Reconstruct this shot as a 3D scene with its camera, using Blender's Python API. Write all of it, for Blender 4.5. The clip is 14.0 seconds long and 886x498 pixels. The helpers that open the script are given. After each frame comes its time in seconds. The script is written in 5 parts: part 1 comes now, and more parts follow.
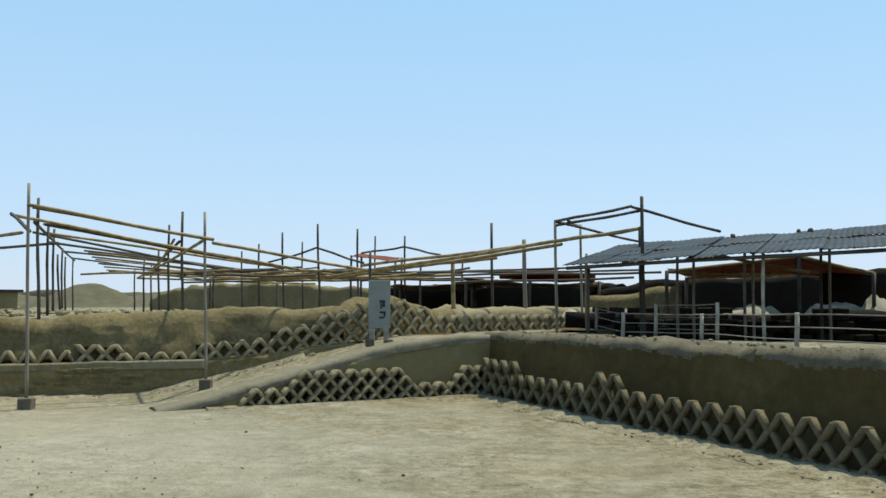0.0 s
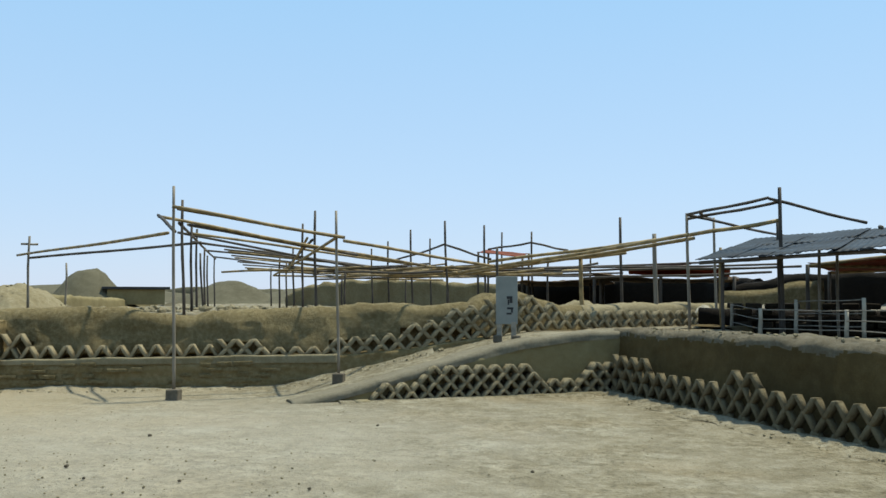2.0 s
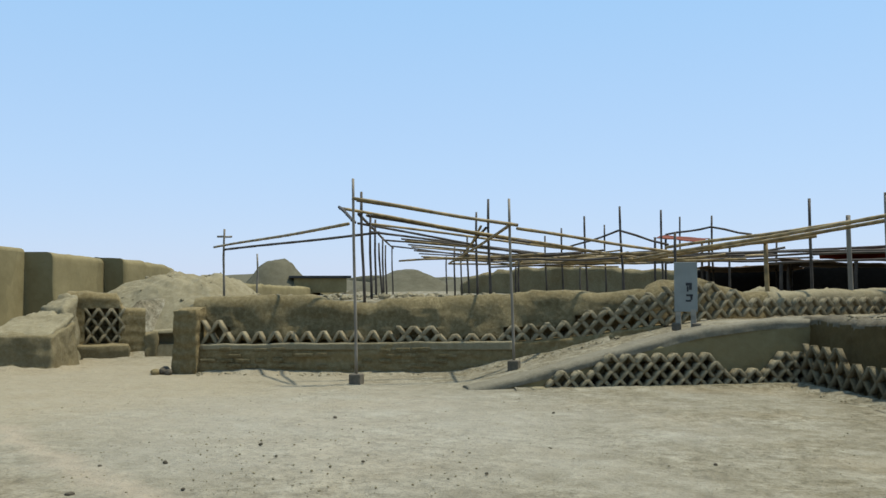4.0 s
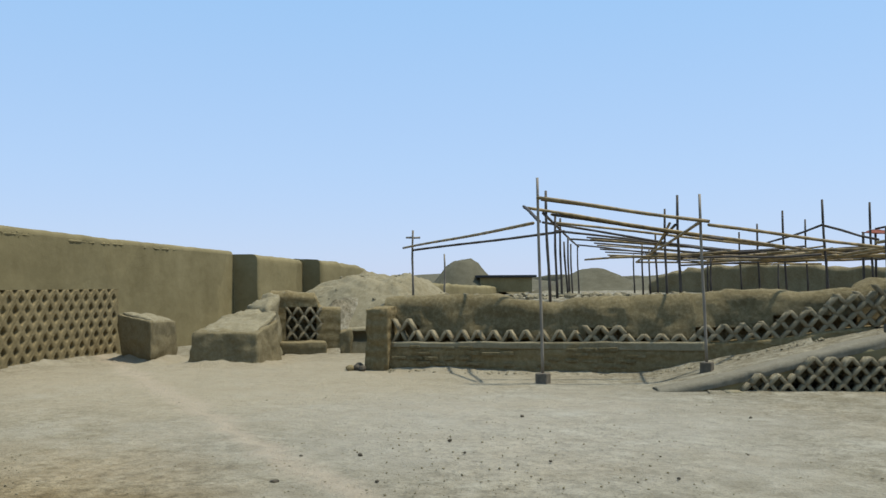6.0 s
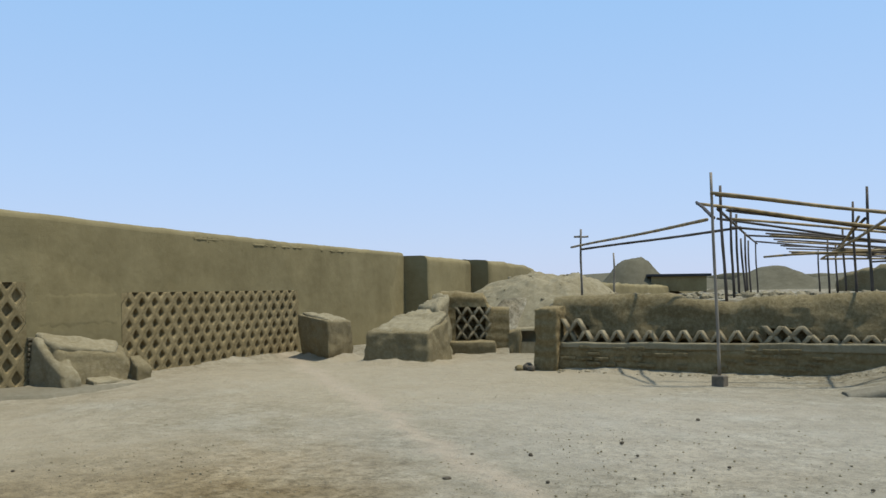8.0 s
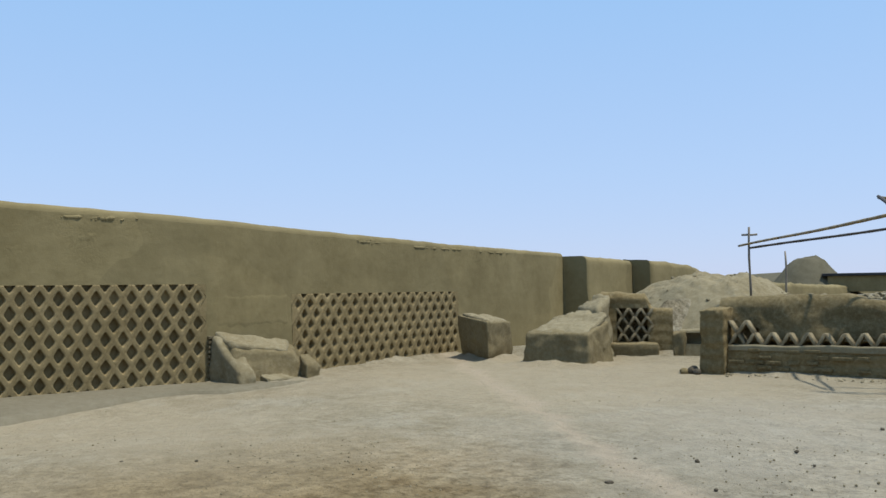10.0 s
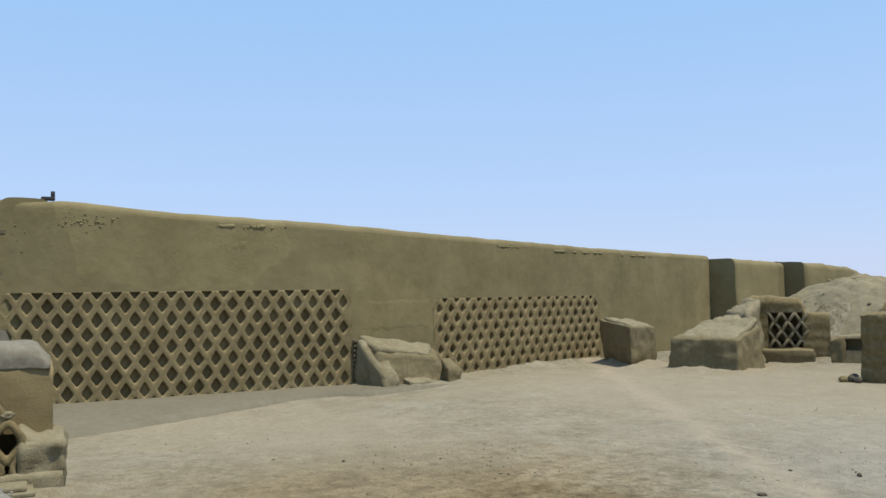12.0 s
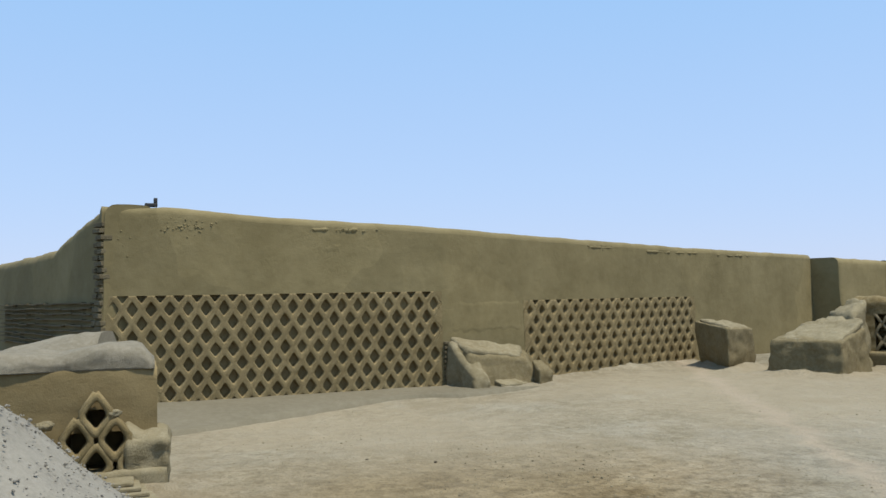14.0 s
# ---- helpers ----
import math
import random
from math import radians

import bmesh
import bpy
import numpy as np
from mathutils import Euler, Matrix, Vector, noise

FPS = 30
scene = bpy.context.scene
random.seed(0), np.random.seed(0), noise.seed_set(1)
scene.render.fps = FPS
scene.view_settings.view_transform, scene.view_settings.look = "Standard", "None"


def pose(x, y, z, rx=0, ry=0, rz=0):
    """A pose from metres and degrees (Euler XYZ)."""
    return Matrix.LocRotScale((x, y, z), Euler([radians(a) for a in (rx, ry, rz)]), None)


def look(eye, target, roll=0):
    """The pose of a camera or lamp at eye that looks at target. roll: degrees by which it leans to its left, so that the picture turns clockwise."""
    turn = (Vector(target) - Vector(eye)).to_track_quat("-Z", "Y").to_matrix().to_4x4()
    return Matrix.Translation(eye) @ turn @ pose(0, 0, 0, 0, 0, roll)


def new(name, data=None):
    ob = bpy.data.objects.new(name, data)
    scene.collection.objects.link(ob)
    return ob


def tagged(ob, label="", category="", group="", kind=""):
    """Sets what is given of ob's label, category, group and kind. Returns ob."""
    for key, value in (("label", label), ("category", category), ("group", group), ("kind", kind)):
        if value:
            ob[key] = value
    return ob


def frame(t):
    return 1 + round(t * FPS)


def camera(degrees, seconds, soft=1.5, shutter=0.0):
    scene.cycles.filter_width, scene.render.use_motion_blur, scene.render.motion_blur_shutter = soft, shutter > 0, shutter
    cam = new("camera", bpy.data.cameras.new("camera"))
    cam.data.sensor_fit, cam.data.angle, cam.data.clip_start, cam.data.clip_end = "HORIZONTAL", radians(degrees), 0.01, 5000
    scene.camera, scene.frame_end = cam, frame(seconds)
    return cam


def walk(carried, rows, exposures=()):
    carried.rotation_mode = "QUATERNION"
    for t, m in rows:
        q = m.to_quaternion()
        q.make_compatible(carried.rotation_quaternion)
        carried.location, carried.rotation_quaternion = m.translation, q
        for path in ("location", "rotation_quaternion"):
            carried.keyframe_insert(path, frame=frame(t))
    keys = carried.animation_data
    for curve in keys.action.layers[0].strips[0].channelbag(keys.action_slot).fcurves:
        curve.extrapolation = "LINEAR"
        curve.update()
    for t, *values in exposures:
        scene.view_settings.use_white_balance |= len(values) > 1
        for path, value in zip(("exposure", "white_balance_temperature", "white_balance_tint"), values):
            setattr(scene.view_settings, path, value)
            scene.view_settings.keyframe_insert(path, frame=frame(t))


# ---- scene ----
cam = camera(53.12, 14.0, 1.5)
EYE = 1.6
# seconds, tilt, lean, turn of the head on its tripod
TURNS = [
    (0.0, 93.503, -0.219, -0.013), (0.5, 93.469, -0.204, 1.526), (1.0, 93.436, -0.193, 3.707), (1.5, 93.373, -0.162, 5.883),
    (2.0, 93.221, -0.130, 8.190), (2.5, 92.921, -0.088, 10.502), (3.0, 92.506, -0.033, 13.271), (3.2, 92.453, 0.016, 14.508),
    (5.3, 92.373, 0.238, 27.084), (5.5, 92.362, 0.262, 28.278), (6.0, 92.406, 0.300, 31.326), (6.5, 92.404, 0.391, 33.977),
    (7.0, 92.417, 0.489, 36.921), (7.5, 92.459, 0.568, 39.510), (8.0, 92.492, 0.632, 42.154), (8.2, 92.520, 0.660, 43.188),
    (10.3, 92.700, 0.795, 53.90), (10.5, 92.715, 0.805, 54.910), (11.0, 92.785, 0.835, 57.432), (11.5, 92.927, 0.893, 59.523), (12.0, 93.104, 0.957, 61.417),
    (12.5, 93.216, 1.022, 62.972), (13.0, 93.267, 1.070, 64.495), (13.5, 93.300, 1.106, 66.028), (14.0, 93.317, 1.130, 67.243)]
walk(cam, [(t, pose(0, 0, EYE, rx, ry, rz)) for t, rx, ry, rz in TURNS],
     [(0.0, 0.19, 6850, -0.5), (3.0, 0.13, 6650, 3.0), (6.0, 0.03, 6400, 7.0), (10.0, 0.0, 6350, 9.0), (14.0, 0.07, 6430, 9.5)])

# ---- sky, sun ----
SUN_DIR = Vector((0.85 * 0.342, 0.527 * 0.342, 0.94))
world = bpy.data.worlds.new("sky")
scene.world = world
world.use_nodes = True
wn, wl = world.node_tree.nodes, world.node_tree.links
sky = wn.new("ShaderNodeTexSky")
sky.sky_type = "NISHITA"
sky.sun_disc = False
sky.sun_elevation = math.asin(SUN_DIR.z)
sky.sun_rotation = math.atan2(SUN_DIR.x, SUN_DIR.y)
sky.air_density, sky.dust_density, sky.ozone_density, sky.altitude = 1.0, 0.25, 3.5, 0
# summer haze evens the blue out
haze = wn.new("ShaderNodeMixRGB")
haze.inputs[0].default_value = 0.84
where = wn.new("ShaderNodeTexCoord")
height_of = wn.new("ShaderNodeSeparateXYZ")
wl.new(where.outputs["Generated"], height_of.inputs[0])
veil = wn.new("ShaderNodeValToRGB")
veil.color_ramp.elements[0].position, veil.color_ramp.elements[1].position = 0.0, 0.34
veil.color_ramp.elements[0].color, veil.color_ramp.elements[1].color = (0.545, 0.632, 0.9, 1), (0.365, 0.605, 0.95, 1)
middle = veil.color_ramp.elements.new(0.13)
middle.color = (0.475, 0.642, 0.935, 1)
wl.new(height_of.outputs["Z"], veil.inputs[0])
bright = wn.new("ShaderNodeMixRGB")
bright.blend_type = "MULTIPLY"
bright.inputs[0].default_value = 1.0
bright.inputs[2].default_value = (6.3, 6.3, 6.3, 1)
wl.new(veil.outputs[0], bright.inputs[1])
wl.new(bright.outputs[0], haze.inputs[2])
wl.new(sky.outputs[0], haze.inputs[1])
wl.new(haze.outputs[0], wn["Background"].inputs[0])
wn["Background"].inputs[1].default_value = 0.155
sun = new("sun", bpy.data.lights.new("sun", "SUN"))
sun.data.energy, sun.data.angle, sun.data.color = 5.0, radians(1.3), (1.0, 0.93, 0.82)
sun.matrix_world = look(SUN_DIR * 50, (0, 0, 0))


# ---- materials ----
def earth(name, dark, mid, light, scale=1.0, bump=0.5, rough=0.95, grit=1.0, courses=0.0, random_tone=0.0, specks=0.0, track=False, streaks=0.15, mottle=0.75, island=0.0, relief=0.03, coarse_relief=1.6, pits=0.0, patches=0.0, churn=0.0):
    """Dried mud: patches, stains, grain and pitted relief."""
    m = bpy.data.materials.new(name)
    m.use_nodes = True
    n, l = m.node_tree.nodes, m.node_tree.links
    bsdf = n["Principled BSDF"]
    bsdf.inputs["Roughness"].default_value = rough
    bsdf.inputs["Specular IOR Level"].default_value = 0.15
    co = n.new("ShaderNodeNewGeometry")

    def tex(s, d, r=0.6, stretch=(1, 1, 1)):
        mp = n.new("ShaderNodeMapping")
        mp.inputs["Scale"].default_value = stretch
        l.new(co.outputs["Position"], mp.inputs["Vector"])
        t = n.new("ShaderNodeTexNoise")
        t.inputs["Scale"].default_value = s
        t.inputs["Detail"].default_value = d
        t.inputs["Roughness"].default_value = r
        l.new(mp.outputs[0], t.inputs["Vector"])
        return t.outputs["Fac"]

    def ramp(src, a, b, ca, cb):
        r = n.new("ShaderNodeValToRGB")
        r.color_ramp.elements[0].position, r.color_ramp.elements[1].position = a, b
        r.color_ramp.elements[0].color, r.color_ramp.elements[1].color = (*ca, 1), (*cb, 1)
        l.new(src, r.inputs["Fac"])
        return r.outputs["Color"]

    def mix(kind, fac, a, b):
        x = n.new("ShaderNodeMixRGB")
        x.blend_type = kind
        for sock, v in zip(x.inputs, (fac, a, b)):
            if hasattr(v, "links"):
                l.new(v, sock)
            else:
                sock.default_value = v
        return x.outputs[0]

    big = tex(0.55 * scale, 5, 0.62)
    small = tex(7.0 * scale, 6, 0.7)
    streak = tex(1.6 * scale, 4, 0.6, (1.0, 1.0, 0.22))
    col = mix("MIX", ramp(big, 0.32, 0.68, (0, 0, 0), (1, 1, 1)), (*dark, 1), (*mid, 1))
    col = mix("MIX", ramp(small, 0.42, 0.72, (0, 0, 0), (mottle, mottle, mottle)), col, (*light, 1))
    col = mix("MULTIPLY", streaks, col, ramp(streak, 0.35, 0.6, (0.62, 0.6, 0.56), (1, 1, 1)))
    grain = tex(60.0 * scale, 3, 0.7)
    col = mix("MULTIPLY", 0.35 * grit, col, ramp(grain, 0.35, 0.6, (0.6, 0.58, 0.55), (1, 1, 1)))
    if patches:
        # plaster laid on in large fields, each a little different, and slow stains
        warp = n.new("ShaderNodeMixRGB")
        warp.blend_type = "ADD"
        warp.inputs[0].default_value = 0.5
        wn_ = n.new("ShaderNodeTexNoise")
        wn_.inputs["Scale"].default_value = 1.3
        l.new(co.outputs["Position"], warp.inputs[1])
        l.new(co.outputs["Position"], wn_.inputs["Vector"])
        l.new(wn_.outputs["Color"], warp.inputs[2])
        cells = n.new("ShaderNodeTexVoronoi")
        cells.inputs["Scale"].default_value = 0.42
        l.new(warp.outputs[0], cells.inputs["Vector"])
        grey = n.new("ShaderNodeSeparateColor")
        l.new(cells.outputs["Color"], grey.inputs[0])
        col = mix("MULTIPLY", patches, col, ramp(grey.outputs[0], 0.1, 0.9, (0.82, 0.82, 0.8), (1.06, 1.05, 1.02)))
        col = mix("MULTIPLY", 0.8 * patches, col, ramp(tex(1.1, 7, 0.72), 0.34, 0.6, (0.76, 0.75, 0.7), (1.04, 1.04, 1.04)))
        col = mix("MULTIPLY", 0.5 * patches, col, ramp(tex(3.4, 6, 0.75, (1, 1, 2.2)), 0.3, 0.46, (0.7, 0.68, 0.62), (1, 1, 1)))
    if random_tone:
        info = n.new("ShaderNodeObjectInfo")
        col = mix("MULTIPLY", random_tone, col, ramp(info.outputs["Random"], 0.0, 1.0, (0.62, 0.6, 0.56), (1, 1, 1)))
    if island:
        geo = n.new("ShaderNodeNewGeometry")
        col = mix("MULTIPLY", island, col, ramp(geo.outputs["Random Per Island"], 0.0, 1.0, (0.35, 0.35, 0.36), (1, 1, 1)))
    if specks:
        fine = tex(26.0, 4, 0.75)
        col = mix("MULTIPLY", specks, col, ramp(fine, 0.30, 0.43, (0.42, 0.39, 0.34), (1, 1, 1)))
        coarse = tex(2.2, 7, 0.75)
        col = mix("MULTIPLY", 0.66, col, ramp(coarse, 0.38, 0.55, (0.68, 0.65, 0.57), (1.06, 1.06, 1.06)))
        warm = tex(0.33, 3, 0.6)
        col = mix("MIX", ramp(warm, 0.5, 0.7, (0, 0, 0), (0.42, 0.42, 0.42)), col, (0.28, 0.225, 0.14, 1))
        cool = tex(0.7, 5, 0.7)
        col = mix("MIX", ramp(cool, 0.52, 0.66, (0, 0, 0), (0.4, 0.4, 0.4)), col, (0.315, 0.30, 0.24, 1))
    if churn:
        col = mix("MULTIPLY", 0.9 * churn, col, ramp(tex(1.25, 7, 0.74), 0.4, 0.6, (0.78, 0.75, 0.69), (1.1, 1.1, 1.09)))
        where = ramp(tex(0.42, 4, 0.65), 0.42, 0.56, (0.2, 0.2, 0.2), (1, 1, 1))
        lumps = ramp(tex(6.5, 8, 0.82), 0.41, 0.55, (0.5, 0.47, 0.4), (1.12, 1.12, 1.1))
        col = mix("MULTIPLY", churn, col, mix("MIX", where, (1, 1, 1, 1), lumps))
        flecks = ramp(tex(13.0, 5, 0.7, (1, 1, 1)), 0.27, 0.34, (0.4, 0.37, 0.31), (1, 1, 1))
        col = mix("MULTIPLY", churn, col, flecks)
    if track:
        # churned brown soil in one part of the court
        away = n.new("ShaderNodeVectorMath")
        away.operation = "DISTANCE"
        away.inputs[1].default_value = (-6.2, 2.9, 0)
        l.new(co.outputs["Position"], away.inputs[0])
        edge = n.new("ShaderNodeMath")
        edge.operation = "MULTIPLY_ADD"
        l.new(tex(0.9, 6, 0.7), edge.inputs[0])
        edge.inputs[1].default_value = 3.2
        l.new(away.outputs["Value"], edge.inputs[2])
        scaled = n.new("ShaderNodeMath")
        scaled.operation = "MULTIPLY"
        l.new(edge.outputs[0], scaled.inputs[0])
        scaled.inputs[1].default_value = 0.1
        col = mix("MULTIPLY", 1.0, col, ramp(scaled.outputs[0], 0.3, 0.5, (0.86, 0.745, 0.575), (1, 1, 1)))
        # pale wind-blown sand towards the passage
        drift = n.new("ShaderNodeVectorMath")
        drift.operation = "DISTANCE"
        drift.inputs[1].default_value = (-11.5, 11.5, 0)
        l.new(co.outputs["Position"], drift.inputs[0])
        blur = n.new("ShaderNodeMath")
        blur.operation = "MULTIPLY_ADD"
        l.new(tex(0.7, 6, 0.7), blur.inputs[0])
        blur.inputs[1].default_value = 5.0
        drift_b = n.new("ShaderNodeVectorMath")
        drift_b.operation = "DISTANCE"
        drift_b.inputs[1].default_value = (-11.6, 3.4, 0)
        l.new(co.outputs["Position"], drift_b.inputs[0])
        nearest = n.new("ShaderNodeMath")
        nearest.operation = "MINIMUM"
        l.new(drift.outputs["Value"], nearest.inputs[0])
        further = n.new("ShaderNodeMath")
        further.operation = "ADD"
        l.new(drift_b.outputs["Value"], further.inputs[0])
        further.inputs[1].default_value = 1.8
        l.new(further.outputs[0], nearest.inputs[1])
        l.new(nearest.outputs[0], blur.inputs[2])
        tenth = n.new("ShaderNodeMath")
        tenth.operation = "MULTIPLY"
        l.new(blur.outputs[0], tenth.inputs[0])
        tenth.inputs[1].default_value = 0.1
        col = mix("MIX", ramp(tenth.outputs[0], 0.55, 1.1, (0.68, 0.68, 0.68), (0, 0, 0)), col, (0.295, 0.25, 0.166, 1))
        worn_ = n.new("ShaderNodeVectorMath")
        worn_.operation = "DISTANCE"
        worn_.inputs[1].default_value = (-4.2, 9.2, 0)
        l.new(co.outputs["Position"], worn_.inputs[0])
        rim = n.new("ShaderNodeMath")
        rim.operation = "MULTIPLY_ADD"
        l.new(tex(0.8, 6, 0.7), rim.inputs[0])
        rim.inputs[1].default_value = 4.0
        l.new(worn_.outputs["Value"], rim.inputs[2])
        part_ = n.new("ShaderNodeMath")
        part_.operation = "MULTIPLY"
        l.new(rim.outputs[0], part_.inputs[0])
        part_.inputs[1].default_value = 0.1
        col = mix("MIX", ramp(part_.outputs[0], 0.35, 0.72, (0.4, 0.4, 0.4), (0, 0, 0)), col, (0.33, 0.308, 0.25, 1))
        # a trodden path from the passage across the court
        dot = n.new("ShaderNodeVectorMath")
        dot.operation = "DOT_PRODUCT"
        dot.inputs[1].default_value = (0.517, 0.856, 0)
        wob = tex(0.8, 3, 0.6)
        l.new(co.outputs["Position"], dot.inputs[0])
        w1 = n.new("ShaderNodeMath")
        w1.operation = "MULTIPLY_ADD"
        l.new(wob, w1.inputs[0])
        w1.inputs[1].default_value = 1.1
        l.new(dot.outputs["Value"], w1.inputs[2])
        w2 = n.new("ShaderNodeMath")
        w2.operation = "SUBTRACT"
        l.new(w1.outputs[0], w2.inputs[0])
        w2.inputs[1].default_value = 3.10
        w3 = n.new("ShaderNodeMath")
        w3.operation = "ABSOLUTE"
        l.new(w2.outputs[0], w3.inputs[0])
        col = mix("MIX", ramp(w3.outputs[0], 0.02, 0.3, (0.55, 0.55, 0.55), (0, 0, 0)), col, (0.335, 0.275, 0.195, 1))
    l.new(col, bsdf.inputs["Base Color"])
    add = n.new("ShaderNodeMath")
    add.operation = "MULTIPLY_ADD"
    l.new(small, add.inputs[0])
    add.inputs[1].default_value = coarse_relief
    l.new(grain, add.inputs[2])
    height = add.outputs[0]
    if pits:
        worn = ramp(tex(0.8, 3, 0.6), 0.54, 0.64, (0, 0, 0), (1, 1, 1))
        holes = ramp(tex(17.0, 3, 0.6), 0.40, 0.48, (0, 0, 0), (1, 1, 1))
        both = mix("MIX", worn, (1, 1, 1, 1), holes)
        swell = tex(1.9, 3, 0.5)
        p1 = n.new("ShaderNodeMath")
        p1.operation = "MULTIPLY_ADD"
        l.new(both, p1.inputs[0])
        p1.inputs[1].default_value = 2.2 * pits
        l.new(height, p1.inputs[2])
        p2 = n.new("ShaderNodeMath")
        p2.operation = "MULTIPLY_ADD"
        l.new(swell, p2.inputs[0])
        p2.inputs[1].default_value = 9.0 * pits
        l.new(p1.outputs[0], p2.inputs[2])
        height = p2.outputs[0]
    if courses:
        w = n.new("ShaderNodeTexWave")
        w.bands_direction, w.wave_type = "Z", "BANDS"
        w.inputs["Scale"].default_value = courses
        w.inputs["Distortion"].default_value = 2.5
        w.inputs["Detail"].default_value = 3
        w.inputs["Detail Scale"].default_value = 2.0
        l.new(co.outputs["Position"], w.inputs["Vector"])
        a2 = n.new("ShaderNodeMath")
        a2.operation = "MULTIPLY_ADD"
        l.new(w.outputs["Fac"], a2.inputs[0])
        a2.inputs[1].default_value = 1.4
        l.new(height, a2.inputs[2])
        height = a2.outputs[0]
    b = n.new("ShaderNodeBump")
    b.inputs["Strength"].default_value = bump
    b.inputs["Distance"].default_value = relief
    l.new(height, b.inputs["Height"])
    l.new(b.outputs[0], bsdf.inputs["Normal"])
    return m


def plain(name, col, rough=0.7, metal=0.0, vary=0.35, scale=6.0, bump=0.2, stretch=(1, 1, 1), through_light=0.0, spec=0.4):
    """Wood, metal, cloth and the like with grain and wear."""
    m = bpy.data.materials.new(name)
    m.use_nodes = True
    n, l = m.node_tree.nodes, m.node_tree.links
    bsdf = n["Principled BSDF"]
    bsdf.inputs["Roughness"].default_value, bsdf.inputs["Metallic"].default_value = rough, metal
    bsdf.inputs["Specular IOR Level"].default_value = spec
    co = n.new("ShaderNodeTexCoord")
    mp = n.new("ShaderNodeMapping")
    mp.inputs["Scale"].default_value = stretch
    l.new(co.outputs["Object"], mp.inputs[0])
    t = n.new("ShaderNodeTexNoise")
    t.inputs["Scale"].default_value, t.inputs["Detail"].default_value = scale, 6
    l.new(mp.outputs[0], t.inputs["Vector"])
    r = n.new("ShaderNodeValToRGB")
    r.color_ramp.elements[0].position, r.color_ramp.elements[1].position = 0.3, 0.7
    r.color_ramp.elements[0].color = (*[c * (1 - vary) for c in col], 1)
    r.color_ramp.elements[1].color = (*[min(1, c * (1 + vary)) for c in col], 1)
    l.new(t.outputs["Fac"], r.inputs[0])
    info = n.new("ShaderNodeObjectInfo")
    r2 = n.new("ShaderNodeValToRGB")
    r2.color_ramp.elements[0].color, r2.color_ramp.elements[1].color = (0.7, 0.7, 0.7, 1), (1, 1, 1, 1)
    l.new(info.outputs["Random"], r2.inputs[0])
    x = n.new("ShaderNodeMixRGB")
    x.blend_type = "MULTIPLY"
    x.inputs[0].default_value = 1
    l.new(r.outputs[0], x.inputs[1])
    l.new(r2.outputs[0], x.inputs[2])
    l.new(x.outputs[0], bsdf.inputs["Base Color"])
    b = n.new("ShaderNodeBump")
    b.inputs["Strength"].default_value, b.inputs["Distance"].default_value = bump, 0.01
    l.new(t.outputs["Fac"], b.inputs["Height"])
    l.new(b.outputs[0], bsdf.inputs["Normal"])
    if through_light:
        tr = n.new("ShaderNodeBsdfTranslucent")
        l.new(x.outputs[0], tr.inputs[0])
        ms = n.new("ShaderNodeMixShader")
        ms.inputs[0].default_value = through_light
        l.new(bsdf.outputs[0], ms.inputs[1])
        l.new(tr.outputs[0], ms.inputs[2])
        l.new(ms.outputs[0], n["Material Output"].inputs[0])
    return m


SAND = earth("trodden_sand", (0.205, 0.182, 0.125), (0.246, 0.223, 0.163), (0.286, 0.264, 0.203), 0.5, 0.65, specks=0.75, track=True, grit=0.9, relief=0.035, coarse_relief=5.0, churn=0.85)
ADOBE = earth("adobe_plaster", (0.18, 0.148, 0.073), (0.23, 0.192, 0.1), (0.26, 0.22, 0.122), 0.8, 0.17, grit=0.18, mottle=0.3, pits=0.8, patches=0.7)
CRUSTED = earth("crusted_adobe", (0.15, 0.12, 0.06), (0.2, 0.164, 0.087), (0.26, 0.218, 0.13), 2.2, 0.5, streaks=0.35)
# shade of the terrace front and the dug floor is put into this brown
SHADEBROWN = earth("shade_brown_earth", (0.072, 0.05, 0.019), (0.094, 0.068, 0.027), (0.12, 0.09, 0.04), 0.8, 0.3, patches=0.8)
ROUGH = earth("coursed_adobe", (0.17, 0.126, 0.054), (0.24, 0.188, 0.09), (0.33, 0.268, 0.147), 1.6, 0.8, courses=1.3)
CRUMBLED = earth("crumbled_adobe", (0.165, 0.126, 0.056), (0.25, 0.199, 0.098), (0.37, 0.307, 0.172), 1.9, 1.0, streaks=0.4)
PALE = earth("dusty_adobe", (0.185, 0.152, 0.084), (0.25, 0.216, 0.132), (0.305, 0.27, 0.176), 1.2, 0.55)
LATTICE = earth("lattice_adobe", (0.208, 0.161, 0.077), (0.256, 0.203, 0.102), (0.303, 0.244, 0.132), 1.5, 0.4, random_tone=0.5)
RUIN = earth("bleached_lattice_adobe", (0.22, 0.182, 0.108), (0.285, 0.242, 0.15), (0.34, 0.298, 0.198), 2.5, 0.5, random_tone=0.55)
BROWNCLAY = earth("brown_lattice_adobe", (0.125, 0.103, 0.06), (0.165, 0.138, 0.083), (0.205, 0.175, 0.11), 2.0, 0.4, random_tone=0.5)
RUBBLE = earth("grey_gravel", (0.19, 0.177, 0.142), (0.25, 0.234, 0.19), (0.305, 0.286, 0.235), 5.0, 0.3)
PEBBLE = earth("grey_pebbles", (0.25, 0.233, 0.19), (0.31, 0.29, 0.24), (0.38, 0.357, 0.3), 2.0, 0.3, island=0.6)
GREYDUST = earth("grey_settled_dust", (0.135, 0.118, 0.08), (0.178, 0.159, 0.112), (0.225, 0.205, 0.15), 2.4, 0.25)
